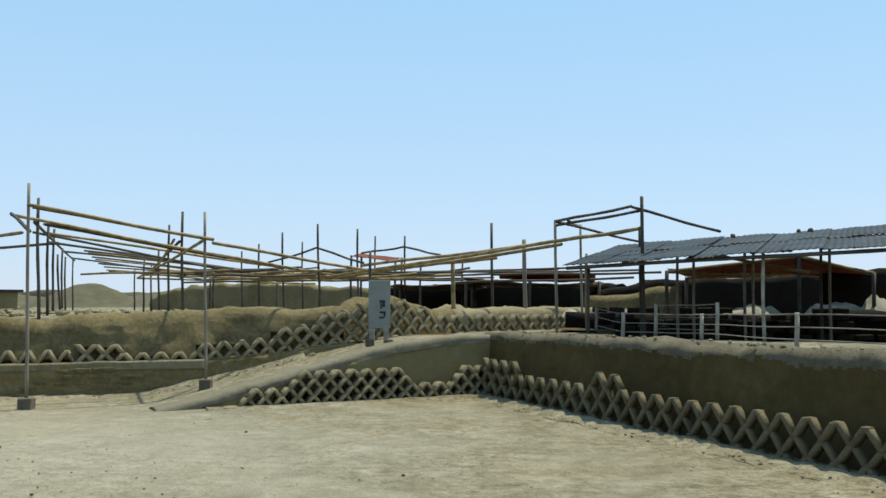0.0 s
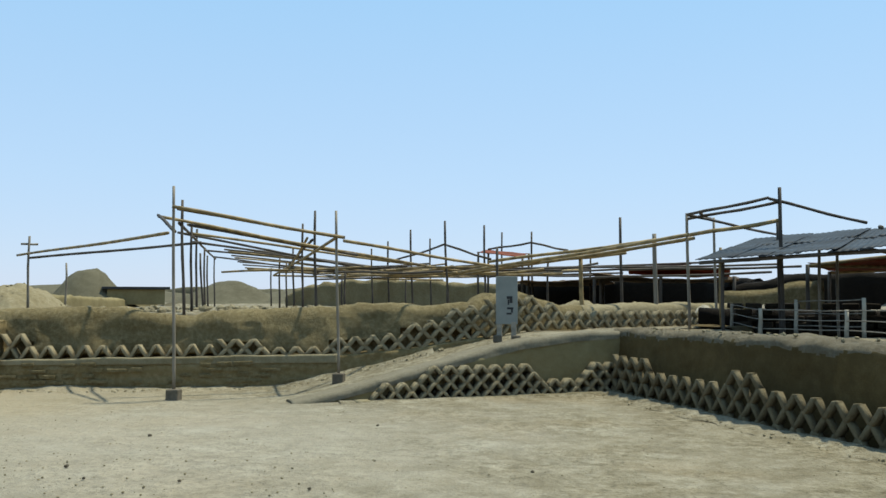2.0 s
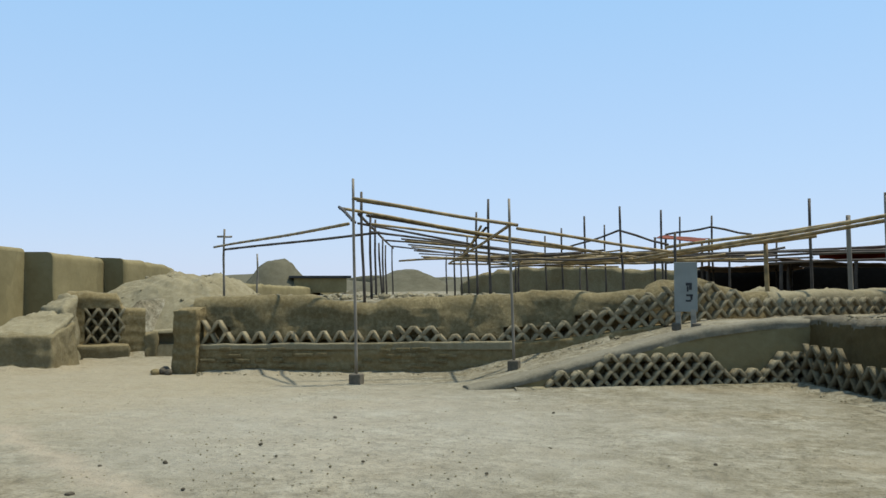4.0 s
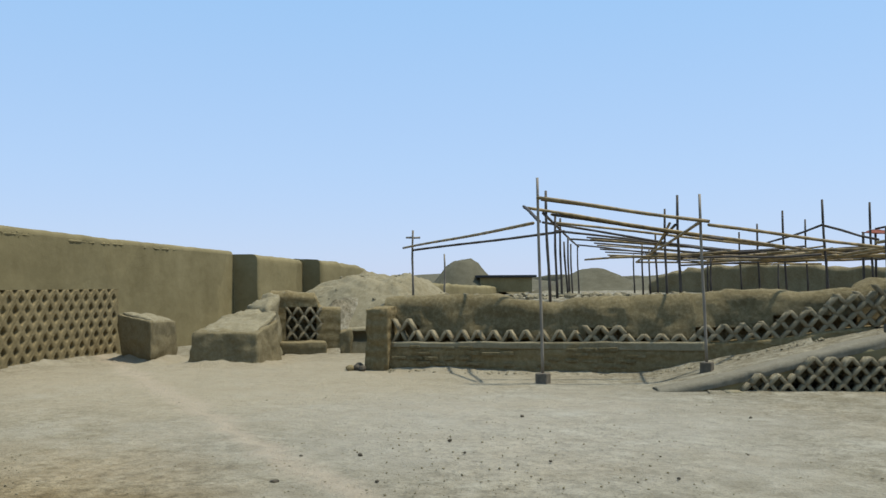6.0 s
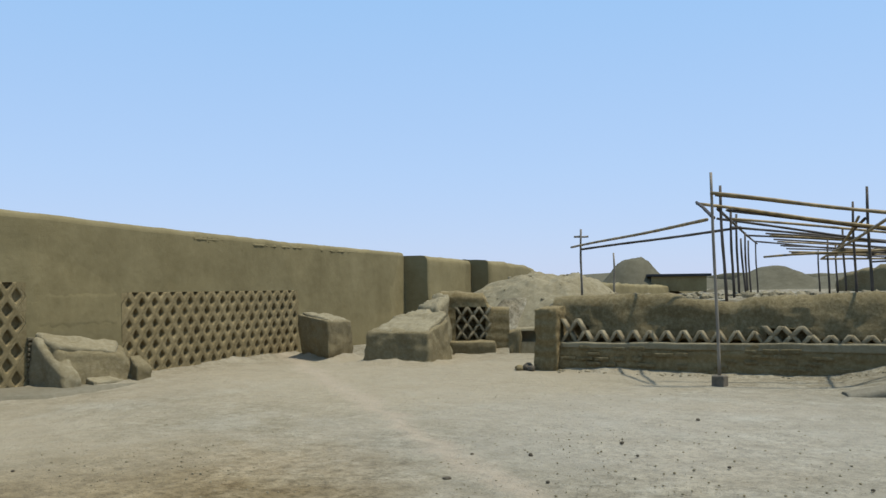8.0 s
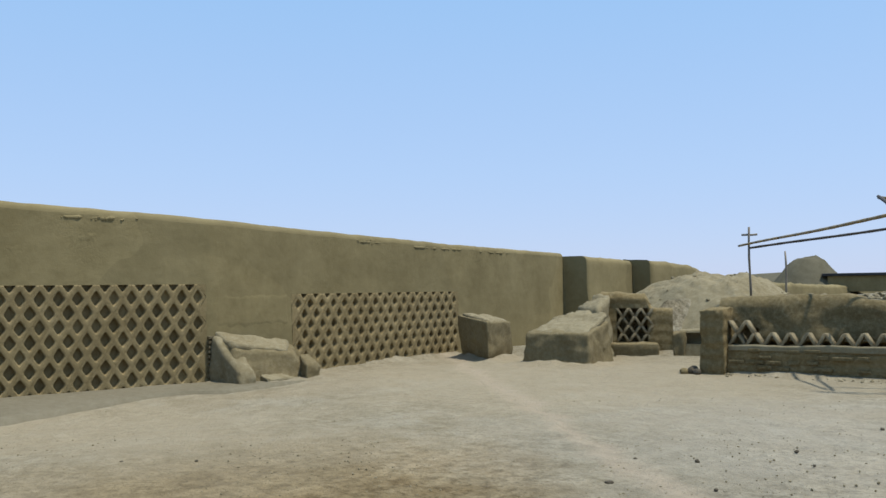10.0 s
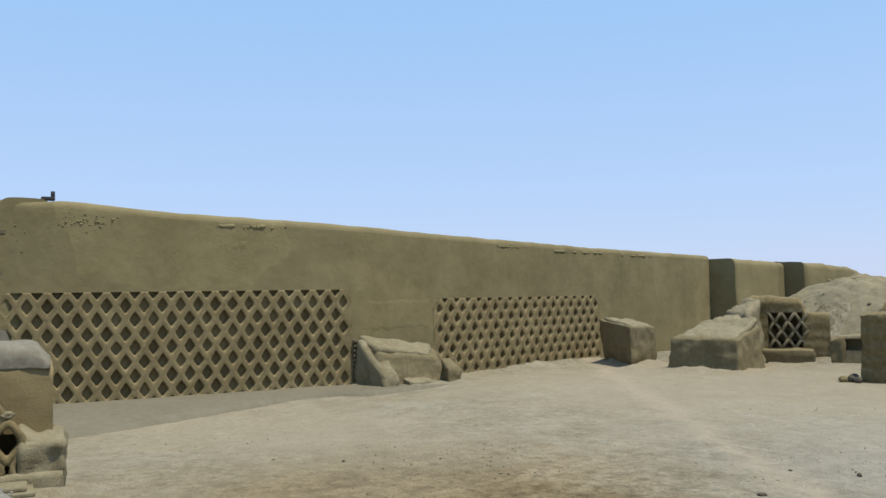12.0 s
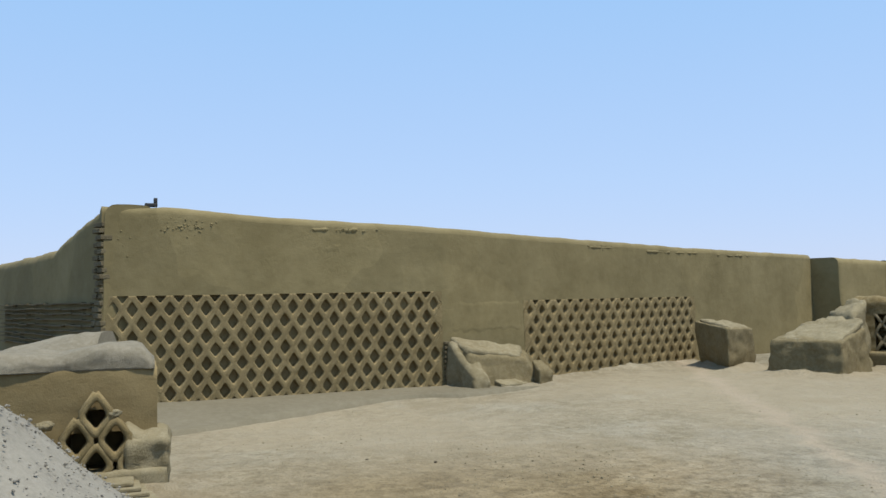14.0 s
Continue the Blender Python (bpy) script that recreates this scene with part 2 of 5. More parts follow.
SUNDUST = earth("sun_bleached_dust", (0.185, 0.164, 0.115), (0.238, 0.213, 0.155), (0.29, 0.264, 0.2), 2.4, 0.5)
WARM = earth("warm_adobe_plaster", (0.195, 0.147, 0.07), (0.25, 0.194, 0.097), (0.29, 0.23, 0.122), 0.9, 0.2, grit=0.2, mottle=0.35, pits=0.6, patches=0.7)
LIME = earth("whitish_mud_plaster", (0.34, 0.31, 0.24), (0.42, 0.39, 0.31), (0.5, 0.465, 0.38), 1.6, 0.8)
CLOD = earth("adobe_clods", (0.2, 0.165, 0.095), (0.27, 0.233, 0.145), (0.32, 0.285, 0.19), 2.0, 0.4, island=0.45)
APRON = earth("grey_floor_plaster", (0.145, 0.128, 0.085), (0.168, 0.149, 0.102), (0.2, 0.18, 0.128), 1.2, 0.3)
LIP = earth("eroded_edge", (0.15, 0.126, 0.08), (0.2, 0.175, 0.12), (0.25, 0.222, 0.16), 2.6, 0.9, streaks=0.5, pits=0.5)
STONE = earth("dark_stone", (0.07, 0.058, 0.04), (0.11, 0.092, 0.065), (0.16, 0.138, 0.1), 3.0, 0.6)
# near-black that stands in for the deep shade below the shelters
SHADEBLACK = earth("shade_black_wall", (0.007, 0.005, 0.003), (0.011, 0.008, 0.005), (0.017, 0.0125, 0.008), 2.0, 0.6, streaks=0.6)
# brick colour that carries the shade below the roof
SHADEBRICK = earth("shade_dark_brick", (0.022, 0.018, 0.012), (0.034, 0.028, 0.019), (0.05, 0.042, 0.03), 3.0, 0.5, random_tone=0.6)
FARLAND = earth("far_hill", (0.085, 0.077, 0.048), (0.112, 0.102, 0.066), (0.14, 0.128, 0.086), 0.3, 0.5)
PIPE = plain("weathered_post", (0.23, 0.195, 0.145), 0.7, 0.0, 0.3, 3.0, 0.2, (4, 4, 0.6))
BAMBOO = plain("bamboo", (0.255, 0.18, 0.075), 0.6, 0.0, 0.55, 5.0, 0.2, (1, 1, 1))
DARKPOLE = plain("dark_pole", (0.075, 0.06, 0.045), 0.8, 0.0, 0.4, 3.0, 0.2)
FENCEWOOD = plain("pale_fence_wood", (0.30, 0.27, 0.21), 0.85, 0.0, 0.3, 5.0, 0.3)
WIRE = plain("rope_wire", (0.2, 0.18, 0.145), 0.8, 0.0, 0.3, 9.0)
SHEET = plain("weathered_roof_sheet", (0.02, 0.029, 0.038), 0.65, 0.0, 0.6, 1.6, 0.2, spec=0.2)
RUST = plain("red_brown_mat", (0.19, 0.05, 0.024), 0.9, 0.0, 0.4, 2.0, 0.4, through_light=0.33)
MAT = plain("brown_reed_mat", (0.12, 0.075, 0.04), 0.95, 0.0, 0.5, 3.0, 0.4, through_light=0.06)
BOARD = plain("grey_painted_board", (0.21, 0.22, 0.195), 0.7, 0.0, 0.12, 4.0, 0.05)
INK = plain("black_paint", (0.02, 0.02, 0.02), 0.6, 0.0, 0.1)
CONCRETE = plain("rough_block", (0.13, 0.108, 0.075), 0.95, 0.0, 0.3, 9.0, 0.6)
DARKROOF = plain("dark_roofing", (0.03, 0.03, 0.03), 0.8, 0.0, 0.3, 2.0)


# ---- builders ----
def mesh_object(name, bm, material, parent=None, smooth=True):
    me = bpy.data.meshes.new(name)
    bmesh.ops.recalc_face_normals(bm, faces=bm.faces)
    bm.to_mesh(me)
    bm.free()
    if smooth:
        me.polygons.foreach_set("use_smooth", [True] * len(me.polygons))
    me.materials.append(material)
    ob = new(name, me)
    ob.parent = parent
    return ob


def part(name, bm, material, parent, label="", smooth=True):
    return tagged(mesh_object(name, bm, material, parent, smooth), label)


def thing(name, label, category, group="", at=(0, 0, 0), kind=""):
    ob = new(name)
    ob.location = at
    return tagged(ob, label, category, group, kind)


def nz(p, s, seed=0.0):
    return noise.noise(Vector((p[0] * s + seed, p[1] * s - seed, p[2] * s + 3.7 * seed)))


def lerp_list(rows, u):
    return float(np.interp(u, [r[0] for r in rows], [r[1] for r in rows]))


def spread(a, b, step, marks=()):
    """Even steps from a to b, with a sharp pair of lines at each mark."""
    out = list(np.linspace(a, b, max(2, int(round((b - a) / step)) + 1)))
    for m in marks:
        out = [x for x in out if abs(x - m) > 0.02] + [m - 0.002, m + 0.002]
    return sorted(x for x in out if a - 1e-6 <= x <= b + 1e-6)


def adobe_wall(name, path, top, thick, material, base=((0, -0.25),), step=0.12, round_=0.18, wobble=0.02, ragged=0.03, batter=0.03,
               recess=(), seed=1.0, zstep=0.14):
    """A mud wall along a path, its front on the path's right hand, with a worn rounded top; recess: (u0, u1, z0, z1, depth)."""
    pts = [Vector((x, y, 0)) for x, y in path]
    cum = [0.0]
    for a, b in zip(pts, pts[1:]):
        cum.append(cum[-1] + (b - a).length)
    us = spread(0, cum[-1], step, [m for r in recess for m in r[:2]])

    def place(u):
        k = max(0, min(len(pts) - 2, int(np.searchsorted(cum, u, "right")) - 1))
        d = (pts[k + 1] - pts[k]).normalized()
        return pts[k] + d * (u - cum[k])

    def direction(u):
        a, b = place(max(0, u - 0.15)), place(min(cum[-1], u + 0.15))
        d = (b - a).normalized()
        return Vector((d.y, -d.x, 0))

    zmax = max(r[1] for r in top)
    zmin = min(r[1] for r in base)
    levels = spread(0, 1, zstep / (zmax - zmin), [])
    if recess:
        hs = sorted({z for r in recess for z in r[2:4]})
        zs = spread(zmin, zmax - round_, zstep, hs)
    bm = bmesh.new()
    cols = []
    for u in us:
        p, nn = place(u), direction(u)
        zb = lerp_list(base, u)
        zt = lerp_list(top, u) + ragged * nz((u, 0, 0), 1.3, seed) + 0.5 * ragged * nz((u, 0, 0), 5.0, seed)
        rr = min(round_, 0.45 * thick, 0.8 * (zt - zb))
        prof = []
        if recess:
            for z in zs:
                zz = zb + (z - zmin) if z < 0 else z
                zz = min(zz, zt - rr)
                dep = 0.0
                for r in recess:
                    if r[0] < u < r[1] and r[2] < z < r[3]:
                        dep = r[4]
                prof.append((-batter * max(zz, 0) - dep, zz))
        else:
            for f in levels:
                zz = zb + (zt - rr - zb) * f
                prof.append((-batter * (zz - zb), zz))
        off = prof[-1][0]
        for a in (22, 45, 67, 90):
            prof.append((off - rr * (1 - math.cos(radians(a))), zt - rr + rr * math.sin(radians(a))))
        inner = thick - rr
        for f in (0.35, 0.65, 1.0):
            prof.append((off - rr - (inner - rr + off) * f, zt))
        prof.append((-thick + 0.03, zt - 0.4 * rr))
        prof.append((-thick, zt - rr))
        prof.append((-thick, zb))
        col = []
        for o, z in prof:
            q = p + nn * o + Vector((0, 0, z))
            w = wobble * (nz(q, 1.1, seed) + 0.6 * nz(q, 3.5, seed) + 0.3 * nz(q, 9.0, seed))
            q += nn * w
            if z > zt - rr:
                q.z += 0.8 * ragged * nz(q, 2.6, seed + 5)
            col.append(bm.verts.new(q))
        cols.append(col)
    for a, b in zip(cols, cols[1:]):
        for i in range(len(a) - 1):
            bm.faces.new((a[i], b[i], b[i + 1], a[i + 1]))
        bm.faces.new((a[-1], b[-1], b[0], a[0]))
    bm.faces.new(cols[0])
    bm.faces.new(cols[-1])
    ob = mesh_object(name, bm, material)
    for f in ob.data.polygons[-2:]:
        f.use_smooth = False
    if recess:
        me = ob.data
        me.set_sharp_from_angle(angle=radians(38))
    return ob


def adobe_block(name, quad, z0, tops, material, bevel=0.08, wobble=0.035, seed=1.0, cuts=12, top_plan=None, undercut=0.0):
    """A worn block of mud over a four-cornered plan, with a height at each corner; undercut: how far its foot is eaten away."""
    bm = bmesh.new()
    lo = [bm.verts.new((x, y, z0)) for x, y in quad]
    hi = [bm.verts.new((x, y, z)) for (x, y), z in zip(top_plan or quad, tops)]
    bm.faces.new(lo[::-1])
    bm.faces.new(hi)
    for i in range(4):
        j = (i + 1) % 4
        bm.faces.new((lo[i], lo[j], hi[j], hi[i]))
    bmesh.ops.recalc_face_normals(bm, faces=bm.faces)
    bmesh.ops.bevel(bm, geom=[e for e in bm.edges], offset=bevel, segments=3, profile=0.5, affect="EDGES")
    bmesh.ops.subdivide_edges(bm, edges=[e for e in bm.edges if e.calc_length() > 0.2], cuts=cuts, use_grid_fill=True)
    bm.normal_update()
    for v in bm.verts:
        n = v.normal.copy()
        if undercut and abs(n.z) < 0.5:
            low_ = max(0.0, 1 - max(0.0, v.co.z) / 0.3)
            v.co -= n * undercut * low_ * low_ * (0.6 + 0.8 * nz(v.co, 2.3, seed + 3))
        chip = max(0.0, nz(v.co, 3.2, seed + 7) - 0.12)
        v.co += n * wobble * (nz(v.co, 1.6, seed) + 0.9 * nz(v.co, 4.5, seed) + 0.6 * nz(v.co, 11, seed) - 2.4 * chip)
    return mesh_object(name, bm, material)


def mound(name, x, y, rx, ry, h, z0, material, flat=2.0, rough=0.15, seed=1.0, turn=0.0, n=40, lumpy=0.0, skirt=0.0):
    """A heap: a rounded, uneven pile with its foot below the ground."""
    bm = bmesh.new()
    rows = []
    ca, sa = math.cos(radians(turn)), math.sin(radians(turn))
    for i in range(n + 1):
        row = []
        for j in range(n + 1):
            a, b = 2 * i / n - 1, 2 * j / n - 1
            d = math.sqrt(a * a + b * b)
            px, py = x + ca * a * rx - sa * b * ry, y + sa * a * rx + ca * b * ry
            z = h * math.exp(-(1.5 * d) ** flat) - 0.25 * d * d - skirt * max(0.0, d - 0.55)
            z += rough * h * max(0.0, 1 - d) * (nz((px, py, 0), 1.6 / max(rx, 0.5) * 2, seed) + 0.6 * nz((px, py, 0), 6.0 / max(rx, 0.5), seed) + 0.3 * nz((px, py, 0), 14.0 / max(rx, 0.5), seed))
            z += lumpy * max(0.0, 1 - d) * (nz((px, py, 0), 2.1, seed + 2) + 0.8 * abs(nz((px, py, 0), 4.7, seed + 4)) + 0.5 * nz((px, py, 0), 9.5, seed + 6))
            row.append(bm.verts.new((px, py, z0 + z)))
        rows.append(row)
    for a, b in zip(rows, rows[1:]):
        for j in range(n):
            bm.faces.new((a[j], b[j], b[j + 1], a[j + 1]))
    return mesh_object(name, bm, material)


def stick_bm(a, b, r, r2=None, sides=8, knots=0.0, bend=0.0):
    """A round pole from a to b, with a slight bend and joints."""
    a, b = Vector(a), Vector(b)
    d = b - a
    L = d.length
    q = d.to_track_quat("Z", "Y").to_matrix()
    r2 = r if r2 is None else r2
    bm = bmesh.new()
    n = max(3, int(L / 0.35)) if (knots or bend) else 2
    rings = []
    for i in range(n + 1):
        f = i / n
        rad = r + (r2 - r) * f
        if knots and i % 2:
            rad *= 1 + knots
        c = a + d * f + q @ Vector((bend * math.sin(math.pi * f), 0.4 * bend * math.sin(2.3 * math.pi * f), 0))
        rings.append([bm.verts.new(c + q @ Vector((rad * math.cos(t), rad * math.sin(t), 0))) for t in [2 * math.pi * k / sides for k in range(sides)]])
    for u, v in zip(rings, rings[1:]):
        for k in range(sides):
            bm.faces.new((u[k], u[(k + 1) % sides], v[(k + 1) % sides], v[k]))
    bm.faces.new(rings[0][::-1])
    bm.faces.new(rings[-1])
    return bm


def pole(name, a, b, r, material, parent, label="", bend=0.012, r2=None, knots=0.12):
    return part(name, stick_bm(a, b, r, r2, 8, knots, bend), material, parent, label)


def box_bm(w, d, h, bevel=0.01):
    bm = bmesh.new()
    bmesh.ops.create_cube(bm, size=1, matrix=Matrix.Translation((0, 0, h / 2)) @ Matrix.Diagonal((w, d, h, 1)))
    if bevel:
        bmesh.ops.bevel(bm, geom=list(bm.edges), offset=bevel, segments=2, profile=0.5, affect="EDGES")
    return bm


def link_piece(name, me, parent, m):
    ob = new(name, me)
    ob.parent = parent
    ob.matrix_local = m
    return ob


def bar_mesh(p, hh, w, t, lean, material, soft=0.12):
    """A slanted lattice brick: foot at the origin, head half a pitch along, level cuts at both ends, softened edges."""
    bm = bmesh.new()
    dx = lean * p / 2
    vs = []
    for y in (-t / 2, t / 2):
        for x, z in ((-w / 2, -0.012), (w / 2, -0.012), (dx + w / 2, hh + 0.012), (dx - w / 2, hh + 0.012)):
            vs.append(bm.verts.new((x, y, z)))
    for f in ((0, 1, 2, 3), (7, 6, 5, 4), (0, 4, 5, 1), (1, 5, 6, 2), (2, 6, 7, 3), (3, 7, 4, 0)):
        bm.faces.new([vs[i] for i in f])
    bmesh.ops.recalc_face_normals(bm, faces=bm.faces)
    bmesh.ops.bevel(bm, geom=[e for e in bm.edges if abs((e.verts[0].co - e.verts[1].co).y) < 1e-5], offset=soft * w, segments=1 if soft < 0.2 else 2, affect="EDGES")
    me = bpy.data.meshes.new("lattice_brick")
    bm.to_mesh(me)
    bm.free()
    me.polygons.foreach_set("use_smooth", [True] * len(me.polygons))
    me.materials.append(material)
    return me


def ruin_lattice(name, label, a, d, n, p, hh, w, t, levels, base, back=0.0, seed=1, group="rhomboid adobe lattices", soft=0.16, material=None):
    """The stump of a lattice wall: slanted bricks crossing one another up to an uneven height.
    a: start in plan; d: its direction; levels(u): courses standing there; base(u): the height of its foot."""
    rnd = random.Random(seed)
    root = tagged(thing(name, label, "lattice wall", group), kind="structure")
    d = Vector((d[0], d[1], 0)).normalized()
    ang = math.degrees(math.atan2(d.y, d.x))
    out = Vector((-d.y, d.x, 0))
    mesh_up = bar_mesh(p, hh, w, t, 1, material or RUIN, soft)
    mesh_dn = bar_mesh(p, hh, w * 0.97, t - 0.016, -1, material or RUIN, soft)
    for i in range(2 * n + 1):
        for k in range(14):
            if (i + k) % 2:
                continue
            u = i * p / 2
            for lean, me in ((1, mesh_up), (-1, mesh_dn)):
                um = u + lean * p / 2
                if um < 0 or um > n * p or k >= levels(um):
                    continue
                q = Vector((a[0], a[1], 0)) + d * u + out * (back + rnd.uniform(-0.012, 0.012))
                z = base(u) + k * hh
                link_piece("lattice_brick", me, root, pose(q.x, q.y, z, rnd.uniform(-2, 2), rnd.uniform(-2, 2), ang + rnd.uniform(-2, 2)))
    return root


def cell_mesh(p, b, sx, sz, depth, material):
    """One cell of a plastered rhomboid panel: a soft-edged diamond frame round a hole."""
    bm = bmesh.new()
    rings = []
    for fx, fz, y, g in ((1, 1, 0.0, 0.0), (sx * 1.16, sz * 1.16, 0.0, 0.1), (sx * 1.06, sz * 1.06, 0.004, 0.13), (sx, sz, 0.014, 0.15), (sx * 0.95, sz * 0.95, 0.04, 0.15), (sx * 0.84, sz * 0.84, depth, 0.12)):
        ring = []
        for k in range(4):
            c = [(p / 2, 0), (0, b), (-p / 2, 0), (0, -b)]
            (x0, z0), (x1, z1) = c[k], c[(k + 1) % 4]
            ring.append(bm.verts.new((x0 * fx * (1 - g), y, z0 * fz * (1 - g))))
            for f in (0.15, 0.85):
                ring.append(bm.verts.new(((x0 + (x1 - x0) * f) * fx, y, (z0 + (z1 - z0) * f) * fz)))
        rings.append(ring)
    for u, v in zip(rings, rings[1:]):
        for i in range(12):
            j = (i + 1) % 12
            bm.faces.new((u[i], u[j], v[j], v[i]))
    bm.faces.new(rings[-1])
    bmesh.ops.recalc_face_normals(bm, faces=bm.faces)
    me = bpy.data.meshes.new("lattice_cell")
    bm.to_mesh(me)
    bm.free()
    me.polygons.foreach_set("use_smooth", [True] * len(me.polygons))
    me.set_sharp_from_angle(angle=radians(50))
    me.materials.append(material)
    return me


def half_mesh(me, normal, name):
    """The part of a cell on one side of its middle."""
    bm = bmesh.new()
    bm.from_mesh(me)
    bmesh.ops.bisect_plane(bm, geom=bm.verts[:] + bm.edges[:] + bm.faces[:], plane_co=(0, 0, 0), plane_no=normal, clear_outer=True)
    out = bpy.data.meshes.new(name)
    bm.to_mesh(out)
    bm.free()
    out.materials.append(me.materials[0])
    return out


def wedge_mesh(p, b, side, material, top=1.0):
    """A plain filling triangle where the panel meets the plaster."""
    bm = bmesh.new()
    f = [bm.verts.new((x * side, y, z)) for y in (0.0, 0.105) for x, z in ((-0.012, -b), (p / 2, 0), (-0.012, top * b))]
    for q in ((0, 1, 2), (5, 4, 3), (0, 3, 4, 1), (1, 4, 5, 2), (2, 5, 3, 0)):
        bm.faces.new([f[i] for i in q])
    bmesh.ops.recalc_face_normals(bm, faces=bm.faces)
    out = bpy.data.meshes.new("plaster_wedge")
    bm.to_mesh(out)
    bm.free()
    out.materials.append(material)
    return out


def lattice_panel(name, label, a, d, u0, u1, z0, p, b, ztop, inset, seed=1, wide=0.57, tall=0.5):
    """A whole panel of diamond cells (pitch p along, b up) set flush into a recess of a wall; a: the wall's corner in plan, d: its direction."""
    rnd = random.Random(seed)
    root = tagged(thing(name, label, "lattice panel", "rhomboid adobe panels"), kind="structure")
    d = Vector((d[0], d[1], 0)).normalized()
    nrm = Vector((d.y, -d.x, 0))
    ang = math.degrees(math.atan2(d.y, d.x))
    me = cell_mesh(p, b, wide, tall, 0.1, LATTICE)
    variants = [cell_mesh(p, b, wide + dx, tall + dz, dp, LATTICE) for dx, dz, dp in ((0, 0, 0.1), (-0.035, -0.02, 0.085), (0.03, 0.03, 0.105), (0.02, -0.03, 0.09), (-0.02, 0.03, 0.1), (-0.05, 0.01, 0.07))]
    top = half_mesh(me, (0, 0, 1), "lattice_half_cell")
    fill = {(i, k): wedge_mesh(p, b, i, LATTICE, k) for i in (1, -1) for k in (1.0, 0.0)}
    n = int((u1 - u0) / p + 0.3)
    for r in range(12):
        z = ztop - b * r
        if z < z0 - 0.6 * b:
            break
        odd = r % 2

        def spot(u, tilt):
            q = Vector((a[0], a[1], 0)) + d * u - nrm * (inset + 0.03 * max(z, 0) + rnd.uniform(0, 0.0012))
            return pose(q.x, q.y, z, 0, tilt, ang)

        for c in range(n + (0 if odd else 1)):
            u = u0 + p * (c + 0.5 * odd)
            if not odd and c in (0, n):
                link_piece("plaster_wedge", fill[(1 if c == 0 else -1, 1.0 if r else 0.0)], root, spot(u, 0))
                continue
            if r == 0:
                link_piece("lattice_half_cell", top, root, spot(u, 0))
            else:
                link_piece("lattice_cell", variants[rnd.randrange(6)], root, spot(u, rnd.uniform(-0.25, 0.25)))
    return root


def pebbles(name, spots, material, label, category, seed=1, flat=0.65):
    """Many small angular stones in one mesh; spots: (x, y, z, radius)."""
    rnd = np.random.default_rng(seed)
    bm = bmesh.new()
    bmesh.ops.create_icosphere(bm, subdivisions=1, radius=1.0)
    base = np.array([v.co[:] for v in bm.verts])
    tri = np.array([[v.index for v in f.verts] for f in bm.faces])
    bm.free()
    vs, fs = [], []
    for k, (x, y, z, r) in enumerate(spots):
        a = rnd.uniform(0, 6.28)
        s = np.array([1.0, rnd.uniform(0.6, 1.0), rnd.uniform(0.45, 0.9) * flat / 0.65]) * r
        v = base * (1 + rnd.uniform(-0.22, 0.22, (len(base), 1))) * s
        t = rnd.uniform(-0.5, 0.5)
        v = np.stack([v[:, 0], v[:, 1] * math.cos(t) - v[:, 2] * math.sin(t), v[:, 1] * math.sin(t) + v[:, 2] * math.cos(t)], 1)
        v = np.stack([v[:, 0] * math.cos(a) - v[:, 1] * math.sin(a), v[:, 0] * math.sin(a) + v[:, 1] * math.cos(a), v[:, 2]], 1)
        vs.append(v + (x, y, z))
        fs.append(tri + k * len(base))
    me = bpy.data.meshes.new(name)
    me.from_pydata(np.concatenate(vs).tolist(), [], np.concatenate(fs).tolist())
    me.materials.append(material)
    return tagged(new(name, me), label, category, kind="stuff")


def sand_bank(label, path, h, w, height, seed=1.0):
    """Wind-blown sand banked against the foot of a wall, on the path's right hand."""
    pts = [Vector((x, y, 0)) for x, y in path]
    bm = bmesh.new()
    rows = []
    for k, (a, b) in enumerate(zip(pts, pts[1:])):
        d = (b - a).normalized()
        n = max(2, int((b - a).length / 0.09))
        for i in range(n + (1 if k == len(pts) - 2 else 0)):
            q = a + (b - a) * (i / n)
            da = (pts[k] - pts[k - 1]).normalized() if k else d
            f = min(1.0, i / n * (b - a).length / 0.3)
            e = (da.lerp(d, 0.5 + 0.5 * f)).normalized()
            out = Vector((e.y, -e.x, 0))
            wide = w * (1 + 0.6 * nz(q, 1.3, seed) + 0.4 * nz(q, 4.0, seed))
            tall = max(0.02, h * (1 + 0.9 * nz(q, 0.9, seed + 3) + 0.5 * nz(q, 3.4, seed)))
            row = []
            for o, z in ((-0.12, 1.1), (0.02, 1.0), (0.2 * wide, 0.62), (0.45 * wide, 0.3), (0.75 * wide, 0.1), (wide, -0.25)):
                c = q + out * o
                row.append(bm.verts.new((c.x, c.y, height(c.x, c.y) + tall * z + 0.012 * nz(c, 7.0, seed))))
            rows.append(row)
    for a, b in zip(rows, rows[1:]):
        for j in range(5):
            bm.faces.new((a[j], b[j], b[j + 1], a[j + 1]))
    return tagged(mesh_object("sand_bank", bm, SAND), label, "sand", kind="structure")

# ---- ground ----
def smooth(a, b, x):
    f = np.clip((x - a) / (b - a), 0, 1)
    return f * f * (3 - 2 * f)


RAMP_U = (-1.3, -1.0, 0.0, 0.6, 1.54, 2.53, 3.58, 60.0)
RAMP_Z = (0.0, 0.02, 0.24, 0.40, 0.63, 0.85, 0.99, 1.03)
BACK = [(-30.0, 60.0), (-15.6, 40.0), (-14.9, 17.6), (-13.6, 17.3), (-12.4, 17.9), (-10.4, 14.6), (-5.0, 15.9), (-1.5, 16.95), (-0.5, 17.8), (3.6, 21.1), (30.0, 30.0)]


